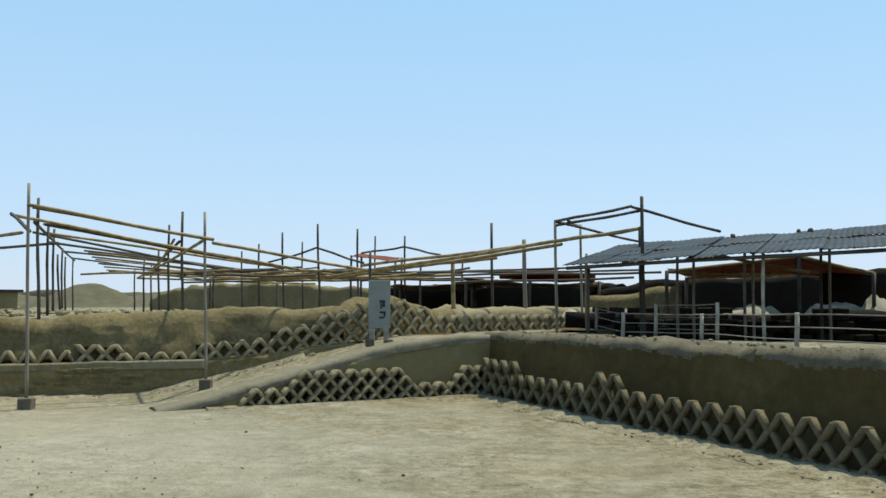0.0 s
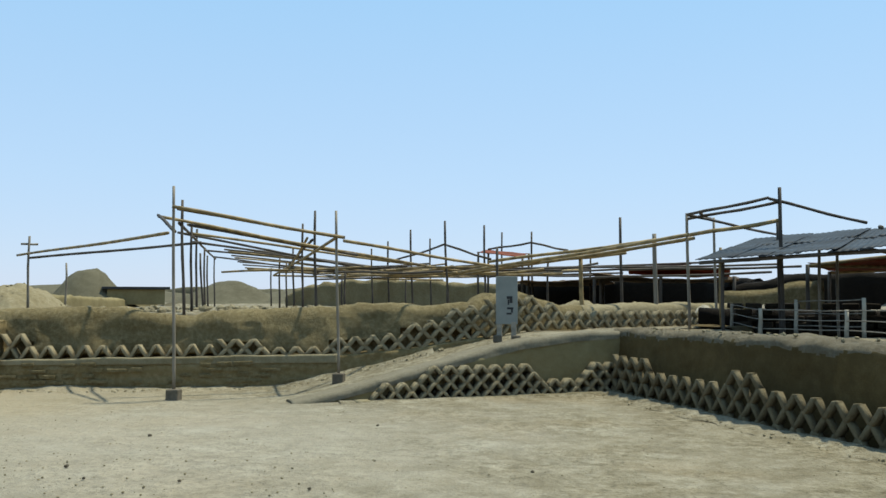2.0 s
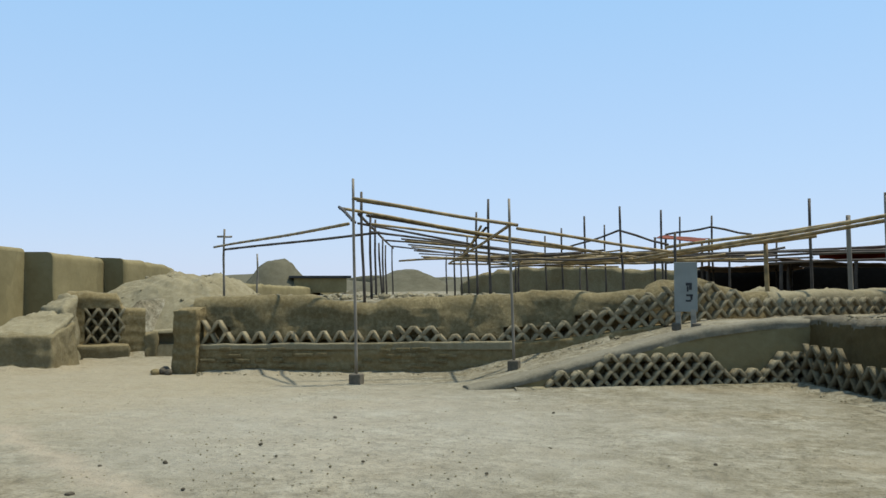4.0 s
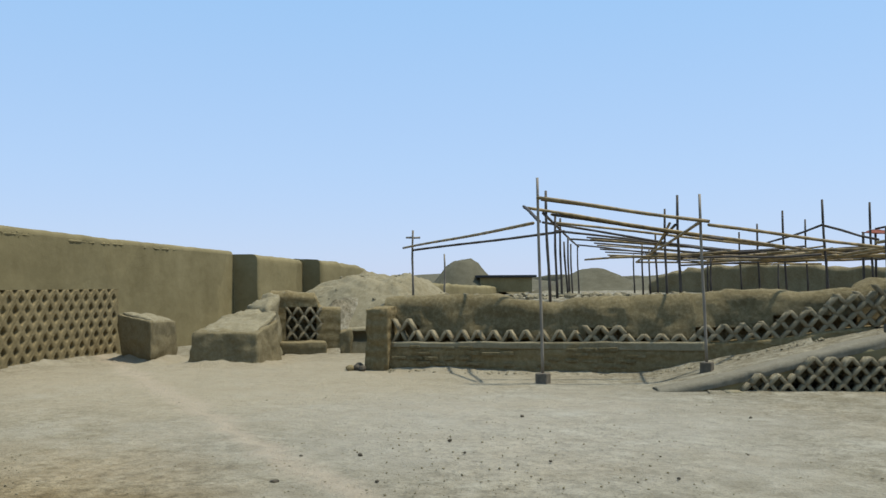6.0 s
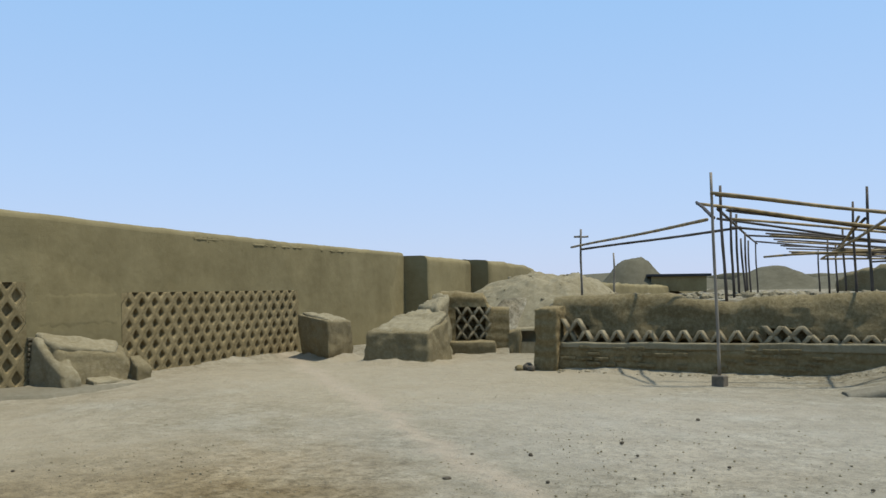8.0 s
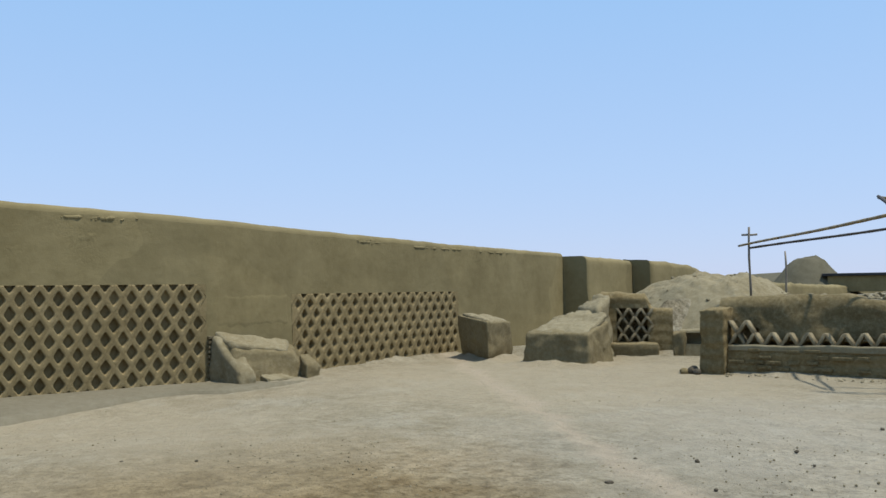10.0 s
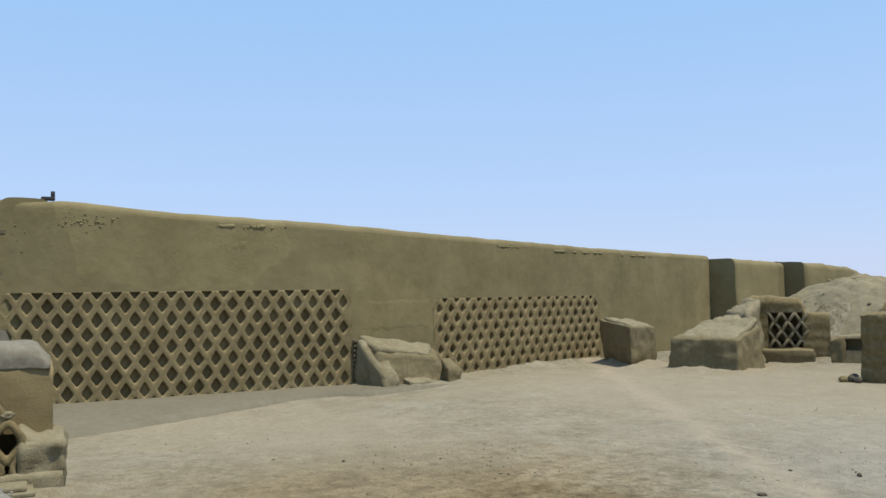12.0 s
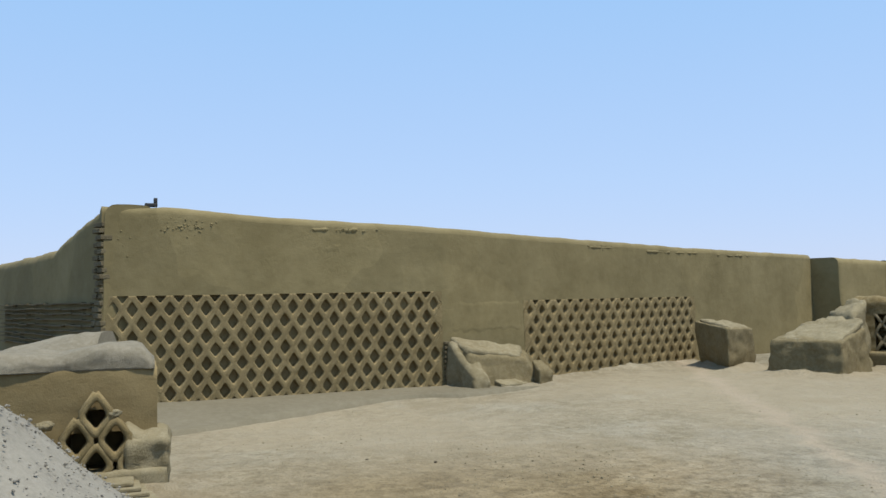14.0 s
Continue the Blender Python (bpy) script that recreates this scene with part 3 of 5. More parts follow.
def ramp_side(x, y):
    return -(x + 3.04) * 0.451 + (y - 13.61) * 0.893


def ramp_along(x, y):
    return (x + 3.04) * 0.893 + (y - 13.61) * 0.451


def platform_side(x, y):
    return (x - 0.86) * 0.908 + (y - 15.58) * 0.418


def ground_height(x, y):
    x, y = np.asarray(x, float), np.asarray(y, float)
    s, u, w = ramp_side(x, y), ramp_along(x, y), platform_side(x, y)
    z = np.interp(u, RAMP_U, RAMP_Z) * smooth(0.3, 0.55, s)
    z = np.maximum(z, 1.03 * smooth(0.2, 0.45, w))
    # dug-out floor under the big roof
    px, py = x - 5.6, y - 16.2
    along, across = px * 0.92 - py * 0.39, px * 0.39 + py * 0.92
    pit = smooth(4.4, 3.9, np.abs(along - 1.6)) * smooth(2.2, 1.7, np.abs(across - 0.1))
    z = z - 0.75 * pit
    yb = np.interp(x, [b[0] for b in BACK], [b[1] for b in BACK])
    wide = 0.5 + 3.4 * smooth(-15.2, -14.2, x) * smooth(-10.4, -10.9, x)
    z = np.maximum(z, 1.28 * smooth(0.0, 1.0, (y - yb) / wide))
    # foot of the bank below the long wall
    z = z - 0.13 * smooth(-15.2, -12.6, x) * smooth(-9.0, -12.0, x) * smooth(7.2, 4.5, y) * smooth(-9, -4, y)
    # outside the long wall
    z = np.where((x < np.interp(y, (6.4, 20.0), (-15.0, -19.7)) - 0.7) & (y < 15), 0.6, z)
    return z


def axis(lo, hi, step, far):
    out = list(np.arange(lo, hi + 1e-6, step))
    g, v = step, hi
    while v < far:
        g *= 1.22
        v += g
        out.append(v)
    g, v = step, lo
    while v > -far:
        g *= 1.22
        v -= g
        out.insert(0, v)
    return np.array(out)


def build_ground():
    xs, ys = axis(-20, 9, 0.16, 3500), axis(-3, 22, 0.16, 3500)
    X, Y = np.meshgrid(xs, ys)
    Z = ground_height(X, Y)
    near = (np.abs(X + 5) < 40) & (np.abs(Y - 10) < 40)
    for j, i in zip(*np.nonzero(near)):
        q = (X[j, i], Y[j, i], 0.0)
        rough = 1.0 if Z[j, i] < 1.2 else 3.0
        Z[j, i] += rough * (0.022 * nz(q, 0.45, 2.0) + 0.011 * nz(q, 1.7, 4.0) + 0.009 * nz(q, 5.0, 6.0))
    n, m = X.shape
    verts = np.stack([X, Y, Z], -1).reshape(-1, 3)
    idx = np.arange(n * m).reshape(n, m)
    faces = np.stack([idx[:-1, :-1], idx[:-1, 1:], idx[1:, 1:], idx[1:, :-1]], -1).reshape(-1, 4)
    me = bpy.data.meshes.new("ground")
    me.from_pydata(verts.tolist(), [], faces.tolist())
    me.polygons.foreach_set("use_smooth", [True] * len(me.polygons))
    me.materials.append(SAND)
    return tagged(new("ground", me), "pale trodden sand and dried mud courtyard floor", "ground", kind="structure")


build_ground()


def gz(x, y):
    return float(ground_height(x, y))


# dark sheet over the dug floor, standing in for the roof's shade
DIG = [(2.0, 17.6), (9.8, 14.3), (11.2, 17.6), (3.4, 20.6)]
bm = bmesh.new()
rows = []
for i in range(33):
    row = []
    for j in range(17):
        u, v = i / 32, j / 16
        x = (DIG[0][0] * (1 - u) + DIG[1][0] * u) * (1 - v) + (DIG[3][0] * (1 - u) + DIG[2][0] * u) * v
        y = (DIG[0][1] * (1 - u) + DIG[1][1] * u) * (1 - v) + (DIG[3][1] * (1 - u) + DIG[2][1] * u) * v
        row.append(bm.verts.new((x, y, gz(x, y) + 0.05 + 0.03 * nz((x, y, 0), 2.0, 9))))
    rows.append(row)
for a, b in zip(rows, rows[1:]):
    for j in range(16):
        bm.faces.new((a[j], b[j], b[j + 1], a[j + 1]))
tagged(mesh_object("soil", bm, SHADEBROWN), "dug floor under the shelter roof, darkened to stand in for shade", "soil", kind="structure")

# ---- the long plastered wall with its two lattice panels ----
M2D = Vector((-0.327, 0.945, 0))
wall_west = adobe_wall(
    "wall_west", [(-15.0, 0.45), (-15.0, 6.4), (-15.85, 8.86), (-17.0, 12.18), (-19.72, 20.04)],
    [(0, 3.2), (1.0, 3.23), (2.9, 3.09), (6, 2.95), (9, 2.88), (14, 2.78), (21, 2.72)], 1.1, ADOBE,
    recess=[(0.024, 5.826, -0.02, 1.765, 0.125), (8.006, 14.133, -0.02, 1.57, 0.125)], wobble=0.006, ragged=0.014, batter=0.03, seed=2.0, zstep=0.11, round_=0.12)
tagged(wall_west, "long tall smooth adobe wall with rounded top", "wall", kind="structure")
panel_a = lattice_panel("lattice_panel", "large rhomboid adobe lattice panel with deep diamond holes", (-15.0, 0.45), (0, 1), 0.025, 5.83, -0.02, 0.29, 0.228, 1.768, -0.004, 1, 0.66, 0.6)
panel_b = lattice_panel("lattice_panel", "rhomboid adobe lattice panel further along the long wall", (-15.0 + 0.327 * 0.02, 6.4), (-0.327, 0.945), 2.06, 8.1, -0.02, 0.36, 0.207, 1.57, -0.004, 2, 0.53, 0.56)
end_wall = adobe_wall("wall_south", [(-26.0, -2.45), (-17.0, -0.08), (-16.95, -0.06), (-15.02, 0.44)],
                      [(0, 2.6), (8.2, 2.69), (9.15, 2.92), (10.4, 3.13), (11.3, 3.22)], 0.9, ADOBE, seed=5.0, wobble=0.02, batter=0.02)
tagged(end_wall, "end of the adobe wall running back, stepped top", "wall", kind="structure")
far_a = adobe_wall("wall_far_west", [(-18.95, 20.30), (-20.1, 23.8)], [(0, 2.62), (3.7, 2.55)], 1.6, ADOBE, seed=6.0, step=0.25, wobble=0.02)
tagged(far_a, "jutting stretch of tall adobe wall", "wall", kind="structure")
far_b = adobe_wall("wall_far_north", [(-19.5, 24.0), (-24.0, 37.6), (-29, 60)], [(0, 2.55), (4, 2.45), (5, 2.42), (6, 2.2), (10, 2.0), (14, 1.8), (24, 1.62), (37, 1.5)], 1.2, ADOBE, seed=7.0, step=0.4, wobble=0.05, ragged=0.08, zstep=0.4)
tagged(far_b, "far continuation of the adobe wall", "wall", kind="structure")

# broken brick edge at the wall's end
edge = thing("broken_brick_edge", "exposed broken mud bricks at the wall's end", "brickwork", kind="structure")
rnd = random.Random(11)
bm = box_bm(0.34, 0.2, 0.085, 0.012)
brick_me = bpy.data.meshes.new("brick")
bm.to_mesh(brick_me)
bm.free()
# darker clay, which also carries the shadow of the recessed strip
brick_me.materials.append(BROWNCLAY)
z = 0.9
while z < 2.9:
    for s in (0.12, 0.3):
        link_piece("brick", brick_me, edge, pose(-15.02 - 0.965 * s + rnd.uniform(-0.02, 0.02), 0.44 - 0.262 * s + 0.085 + rnd.uniform(-0.03, 0.02), z, rnd.uniform(-3, 3), rnd.uniform(-2, 2), 15 + rnd.uniform(-8, 8)) @ Matrix.Diagonal((0.55, 0.9, 0.85, 1)))
    z += 0.1 + rnd.uniform(0, 0.012)
for z in (0.9, 1.0, 1.09, 1.18, 1.28, 1.38, 1.48, 1.57, 1.66):
    for x in (-15.75, -16.2, -16.8, -17.4, -18.0, -18.6, -19.2, -19.8, -20.4, -21.0, -21.6):
        link_piece("brick", brick_me, edge, pose(x, 0.45 + (x + 15) * 0.27 + 0.012 + rnd.uniform(-0.02, 0.01), z + rnd.uniform(-0.015, 0.015), 0, 0, 15) @ Matrix.Diagonal((1.78, 0.45, 0.3, 1)))

# worn brick toothing beside the first panel
tooth = thing("brick_toothing", "narrow strip of worn brick ends beside the lattice panel", "brickwork", kind="structure")
for k in range(9):
    link_piece("brick", brick_me, tooth, pose(-14.98, 6.34, 0.12 + 0.085 * k, 0, 0, 90 + rnd.uniform(-6, 6)) @ Matrix.Diagonal((0.3, 0.4, 0.55, 1)))

# pitted and flaked patches of plaster high on the long wall
def on_west(u, z, out=0.0):
    """A point on the long wall's face: u metres from its end, z up."""
    x, y = (-15.0, 0.45 + u) if u < 5.95 else (-15.0 - 0.327 * (u - 5.95), 6.4 + 0.945 * (u - 5.95))
    nx, ny = (1.0, 0.0) if u < 5.95 else (0.945, 0.327)
    o = out - 0.03 * z
    return Vector((x + nx * o, y + ny * o, z))


def plaster_flake(u0, u1, z0, z1, proud, seed, ragged=0.35):
    """A coat of plaster standing a little proud, with a broken outline."""
    bm = bmesh.new()
    nu, nv = max(8, int((u1 - u0) / 0.035)), max(5, int((z1 - z0) / 0.03))
    nu, nv = min(nu, 70), min(nv, 40)
    rows = []
    for i in range(nu + 1):
        row = []
        for j in range(nv + 1):
            u, z = u0 + (u1 - u0) * i / nu, z0 + (z1 - z0) * j / nv
            e = min(i, nu - i, j, nv - j) / 4.0
            q = Vector((0, u, z))
            k = e + ragged * (nz(q, 5.0, seed) + 0.7 * nz(q, 13.0, seed)) - 0.3
            out = proud * max(-0.6, min(1.0, 2.5 * k)) + 0.12 * proud * nz(q, 9.0, seed + 3)
            row.append(bm.verts.new(on_west(u, z, out)))
        rows.append(row)
    for a, b in zip(rows, rows[1:]):
        for j in range(nv):
            bm.faces.new((a[j], b[j], b[j + 1], a[j + 1]))
    ob = mesh_object("plaster_patch", bm, ADOBE, wall_west)
    ob.data.set_sharp_from_angle(angle=radians(30))
    return ob


for k, (u0, u1, z0, z1, proud, rg) in enumerate((
        (3.35, 4.4, 2.83, 2.93, 0.02, 0.7), (12.2, 14.4, 2.6, 2.68, 0.022, 0.6), (15.3, 17.0, 2.58, 2.66, 0.022, 0.7), (10.1, 11.3, 2.66, 2.73, 0.014, 0.9),
        (6.0, 7.95, 0.95, 1.6, 0.008, 0.4), (3.6, 3.95, 2.45, 2.63, 0.007, 0.9))):
    plaster_flake(u0, u1, z0, z1, proud, 110.0 + 3 * k, rg)
rnd = random.Random(17)
spots = []
for cu, cz, su, sz_, n in ((1.38, 2.9, 0.2, 0.07, 46), (3.9, 2.87, 0.4, 0.015, 12), (0.3, 2.7, 0.08, 0.12, 6), (10.6, 2.7, 0.5, 0.03, 14)):
    for k in range(n):
        q = on_west(rnd.gauss(cu, su), rnd.gauss(cz, sz_), -0.004)
        spots.append((q.x, q.y, q.z, rnd.uniform(0.012, 0.03)))
pebbles("flaked_plaster", spots, ADOBE, "flaked and pitted plaster high on the wall", "plaster", 17)

# small dark fitting on top of the long wall
fit_root = thing("wall_light", "small dark lamp fitting on top of the tall wall", "lamp", at=(-15.3, 1.22, 3.235))
lamp_base = part("base_plate", box_bm(0.1, 0.2, 0.06), DARKROOF, fit_root)
lamp_head = part("lamp_head", box_bm(0.06, 0.06, 0.1), DARKROOF, lamp_base)
lamp_head.location = (0.0, 0.07, 0.05)

# plastered apron below the first panel
bm = bmesh.new()
edge_xy = [(-1.0, -11.6), (1.3, -12.25), (2.3, -12.8), (3.9, -13.6), (4.9, -14.05), (5.5, -14.05), (6.0, -13.6), (6.8, -13.62), (7.9, -13.95), (9.3, -14.7)]
rows = []
for k in range(61):
    y = -4.0 + 12.0 * k / 60
    xe = lerp_list(edge_xy, y) + 0.05 * nz((0, y, 0), 1.1, 3) + 0.03 * nz((0, y, 0), 4.0, 3)
    row = []
    for f in (0, 0.15, 0.3, 0.45, 0.6, 0.75, 0.88, 0.96, 1.0):
        xi = -15.3 - 0.35 * max(0.0, y - 6.4)
        x = xi + (xe - xi) * f
        g = gz(x, y)
        z = 0.05 + 0.015 * nz((x, y, 0), 1.2, 5) + (g + 0.05 - 0.05) * max(0.0, (f - 0.3) / 0.7) ** 0.8 if f < 1 else g - 0.1
        row.append(bm.verts.new((x, y, z)))
    rows.append(row)
for a, b in zip(rows, rows[1:]):
    for i in range(8):
        bm.faces.new((a[i], b[i], b[i + 1], a[i + 1]))
tagged(mesh_object("apron", bm, APRON), "grey plastered apron sloping from the lattice wall", "floor", kind="structure")

# ---- throne-like bench and blocks ----
bench = thing("adobe_bench", "worn adobe bench with stubby arms against the lattice wall", "bench")
b1 = adobe_block("back_block", [(-14.3, 6.5), (-14.2, 7.95), (-15.2, 8.2), (-15.1, 6.32)], -0.15, [0.66, 0.5, 0.62, 0.86], CRUSTED, 0.07, 0.03, 3.0, 14,
                 [(-14.48, 6.55), (-14.42, 7.75), (-15.2, 8.1), (-15.05, 6.36)])
b2 = adobe_block("arm", [(-14.08, 6.5), (-14.0, 6.82), (-14.75, 6.9), (-15.0, 6.28)], -0.15, [0.24, 0.22, 0.72, 0.9], PALE, 0.05, 0.03, 4.0, 9,
                 [(-14.2, 6.52), (-14.1, 6.78), (-14.75, 6.78), (-14.95, 6.34)])
b3 = adobe_block("arm", [(-13.95, 7.68), (-14.02, 8.0), (-14.75, 8.2), (-14.6, 7.85)], -0.15, [0.33, 0.3, 0.46, 0.5], CRUSTED, 0.06, 0.03, 5.0, 8)
b4 = adobe_block("seat_step", [(-14.08, 6.98), (-14.06, 7.5), (-14.4, 7.5), (-14.4, 6.98)], -0.1, [0.13, 0.1, 0.17, 0.17], PALE, 0.03, 0.03, 6.0, 5)
b5 = adobe_block("cap", [(-14.58, 6.5), (-14.55, 7.6), (-15.2, 8.0), (-15.1, 6.4)], 0.4, [0.72, 0.57, 0.7, 0.95], PALE, 0.065, 0.04, 8.0, 12,
                 [(-14.5, 6.55), (-14.46, 7.6), (-15.2, 8.0), (-15.1, 6.45)])
b6 = adobe_block("loose_brick", [(-14.02, 7.42), (-14.0, 7.66), (-14.2, 7.7), (-14.2, 7.4)], -0.1, [0.08, 0.07, 0.11, 0.1], PALE, 0.02, 0.02, 7.0, 3)
for o in (b1, b2, b3, b4, b5, b6):
    o.parent = bench

blk = adobe_block("adobe_block", [(-14.95, 12.76), (-15.5, 14.0), (-16.7, 14.3), (-16.3, 13.12)], -0.2, [0.9, 0.86, 0.98, 1.03], CRUSTED, 0.04, 0.03, 9.0, 16,
                  [(-14.93, 12.72), (-15.47, 13.9), (-16.66, 14.26), (-16.4, 13.02)], 0.07)
tagged(blk, "weathered adobe block with sloping dusty top", "adobe block", "adobe blocks")
blk2 = adobe_block("adobe_block", [(-13.98, 12.8), (-12.5, 13.38), (-12.95, 14.6), (-14.4, 14.2)], -0.2, [0.68, 0.67, 0.9, 0.9], CRUSTED, 0.045, 0.03, 12.0, 16,
                   [(-13.88, 12.9), (-12.58, 13.43), (-12.98, 14.5), (-14.3, 14.12)], -0.04)
tagged(blk2, "squat adobe block with eroded foot", "adobe block", "adobe blocks")
for owner, quad, z0, tops, sd in ((blk, [(-15.05, 12.84), (-15.53, 13.82), (-16.55, 14.14), (-16.28, 13.1)], 0.78, [0.93, 0.89, 1.02, 1.07], 91.0),
                                  (blk2, [(-13.82, 13.02), (-12.68, 13.46), (-13.02, 14.5), (-14.22, 14.12)], 0.55, [0.71, 0.7, 1.05, 1.0], 92.0)):
    dusty = adobe_block("dust_cap", quad, z0, tops, PALE, 0.06, 0.035, sd, 14)
    dusty.parent = owner
    tagged(dusty, "pale settled dust on top")
low = adobe_wall("wall_stub", [(-15.9, 15.0), (-14.3, 13.9)], [(0, 0.66), (1.9, 0.68)], 0.8, PALE, seed=13.0, round_=0.2)
tagged(low, "low worn wall stub between two blocks", "wall", kind="structure")
ruin = adobe_block("wall_ruin", [(-13.0, 14.4), (-13.35, 15.1), (-14.7, 15.6), (-14.5, 14.1)], -0.2, [0.84, 1.1, 1.16, 0.98], PALE, 0.13, 0.05, 14.0, 16,
                   [(-13.2, 14.35), (-13.55, 15.1), (-14.6, 15.5), (-14.45, 14.15)])
tagged(ruin, "crumbling sloping wall of dusty adobe", "wall", kind="structure")
ruin_top = adobe_block("wall_ruin_top", [(-13.55, 14.95), (-14.15, 16.0), (-15.0, 16.3), (-14.7, 15.1)], -0.1, [1.15, 1.47, 1.5, 1.22], PALE, 0.13, 0.05, 141.0, 16,
                       [(-13.75, 15.05), (-14.22, 15.95), (-14.95, 16.25), (-14.65, 15.2)])
tagged(ruin_top, "upper end of the dusty sloping wall by the bay", "wall", kind="structure")
bay_sill = adobe_block("bay_sill", [(-14.12, 15.82), (-13.28, 16.52), (-13.5, 16.78), (-14.35, 16.08)], -0.15, [0.3, 0.29, 0.33, 0.33], CRUSTED, 0.025, 0.025, 142.0, 8)
tagged(bay_sill, "low adobe sill in front of the small bay", "sill", kind="structure")

# small lattice bay
bay = adobe_wall("wall_bay", [(-14.5, 15.9), (-14.2, 16.13), (-13.64, 16.6), (-13.2, 16.95)], [(0, 1.5), (0.4, 1.52), (1.05, 1.47), (1.2, 1.12), (1.6, 1.08)], 0.9, ROUGH,
                 recess=[(0.38, 1.1, 0.33, 1.12, 0.35)], seed=15.0, round_=0.15, step=0.07, wobble=0.025)
tagged(bay, "broken wall bay holding a small lattice", "wall", kind="structure")
ruin_lattice("lattice", "small pale lattice set in a broken wall bay", (-14.2, 16.13), (0.766, 0.643), 3, 0.28, 0.195, 0.072, 0.16, lambda u: 4, lambda u: 0.33, 0.08, 3)
stub = adobe_block("adobe_block", [(-13.22, 16.9), (-12.98, 17.12), (-13.3, 17.6), (-13.6, 17.3)], -0.1, [0.5, 0.62, 0.6, 0.55], CRUSTED, 0.06, 0.05, 16.0, 3)
tagged(stub, "small broken block at the passage", "adobe block", "adobe blocks")
gate_back = adobe_wall("wall_passage", [(-13.1, 17.08), (-12.55, 17.5), (-12.0, 17.9)], [(0, 0.6), (1.3, 0.66)], 0.45, PALE, recess=[(0.12, 0.62, 0.27, 0.53, 0.3)], seed=17.0, round_=0.06, wobble=0.02, step=0.06, zstep=0.08)
tagged(gate_back, "low dusty wall with a small dark hole at the passage", "wall", kind="structure")

# ---- north wall of the court with its lattice on a ledge ----
LWD = Vector((0.962, 0.274, 0))
LW0 = Vector((-10.2, 13.9, 0))


def on_lw(u, back=0.0):
    q = LW0 + LWD * u + Vector((-0.274, 0.962, 0)) * back
    return (q.x, q.y)


plinth = adobe_wall("wall_north", [on_lw(0.1), on_lw(9.0)], [(0, 0.52), (2, 0.53), (5.5, 0.58), (6.5, 0.6), (7.6, 0.7), (8.3, 0.82), (8.9, 0.9)], 0.6, ROUGH, seed=18.0, round_=0.05, wobble=0.03, ragged=0.02, batter=0.04, step=0.08, zstep=0.06)
tagged(plinth, "eroded adobe wall base with horizontal brick courses", "wall", kind="structure")
rnd = random.Random(19)
bm = box_bm(0.3, 0.12, 0.075, 0.012)
course_me = bpy.data.meshes.new("brick")
bm.to_mesh(course_me)
bm.free()
course_me.materials.append(CRUMBLED)
for row in range(5):
    u = 0.65 + 0.16 * (row % 2)
    while u < 6.2 - 0.35 * row:
        if rnd.random() < 0.62:
            x, y = on_lw(u, 0.045 + rnd.uniform(-0.014, 0.012))
            link_piece("brick", course_me, plinth, pose(x, y, 0.02 + 0.098 * row + rnd.uniform(-0.01, 0.01), rnd.uniform(-4, 4), rnd.uniform(-2, 2), 15.9 + rnd.uniform(-3, 3)) @ Matrix.Diagonal((rnd.uniform(0.6, 1.15), 1, rnd.uniform(0.6, 1.0), 1)))
        u += 0.33
upper = adobe_wall("wall_north_upper", [on_lw(0.2, 0.3), on_lw(8.9, 0.3), (-0.6, 17.3), (0.4, 18.0)],
                   [(0, 1.44), (2.2, 1.45), (2.6, 1.36), (3.4, 1.28), (4.2, 1.40), (5.6, 1.42), (6.4, 1.47), (6.45, 1.52), (7.6, 1.52), (7.7, 1.47), (8.6, 1.52), (9.1, 1.72), (9.9, 1.72), (10.8, 1.45)], 0.9, CRUMBLED,
                   recess=[(0.32, 0.74, 0.45, 0.82, 0.2), (0.78, 3.92, 0.45, 0.61, 0.2), (3.98, 4.7, 0.45, 0.8, 0.2), (4.74, 5.86, 0.5, 0.64, 0.2), (5.92, 7.2, 0.5, 0.84, 0.2), (7.24, 8.6, 0.62, 1.06, 0.2)],
                   seed=19.0, round_=0.22, wobble=0.06, ragged=0.05, batter=0.14, step=0.09, zstep=0.08)
tagged(upper, "dark eroded upper face of the north wall, dusty rounded top", "wall", kind="structure")
pier = adobe_block("adobe_pier", [on_lw(0.0, -0.12), on_lw(0.48, -0.12), on_lw(0.5, 0.85), on_lw(0.0, 0.85)], -0.2, [1.18, 1.2, 1.25, 1.22], ROUGH, 0.035, 0.024, 20.0, 16)
tagged(pier, "square adobe pier ending the north wall", "pier")
for k, (dx, dy, r) in enumerate(((-0.16, -0.3, 0.09), (-0.05, -0.2, 0.11), (-0.3, -0.15, 0.07), (0.1, -0.26, 0.08), (-0.2, 0.05, 0.08))):
    bm = bmesh.new()
    bmesh.ops.create_icosphere(bm, subdivisions=2, radius=r)
    for v in bm.verts:
        v.co += v.normal * r * 0.5 * nz(v.co, 9, k)
        v.co.z *= 0.75
    o = mesh_object("rubble_stone", bm, STONE if k % 2 else ROUGH)
    o.location = (-10.2 + dx, 13.9 + dy, r * 0.5)
    tagged(o, "fallen lump of dark broken adobe by the pier", "rubble", "rubble at the pier")


ledge = adobe_wall("ledge", [on_lw(0.5, 0.008), on_lw(6.3, 0.008)], [(0, 0.54), (5.8, 0.6)], 0.3, PALE, base=((0, 0.44),), seed=33.0, round_=0.03, wobble=0.012, ragged=0.02, zstep=0.03)
tagged(ledge, "dusty pale ledge under the zigzag lattice", "ledge", kind="structure")


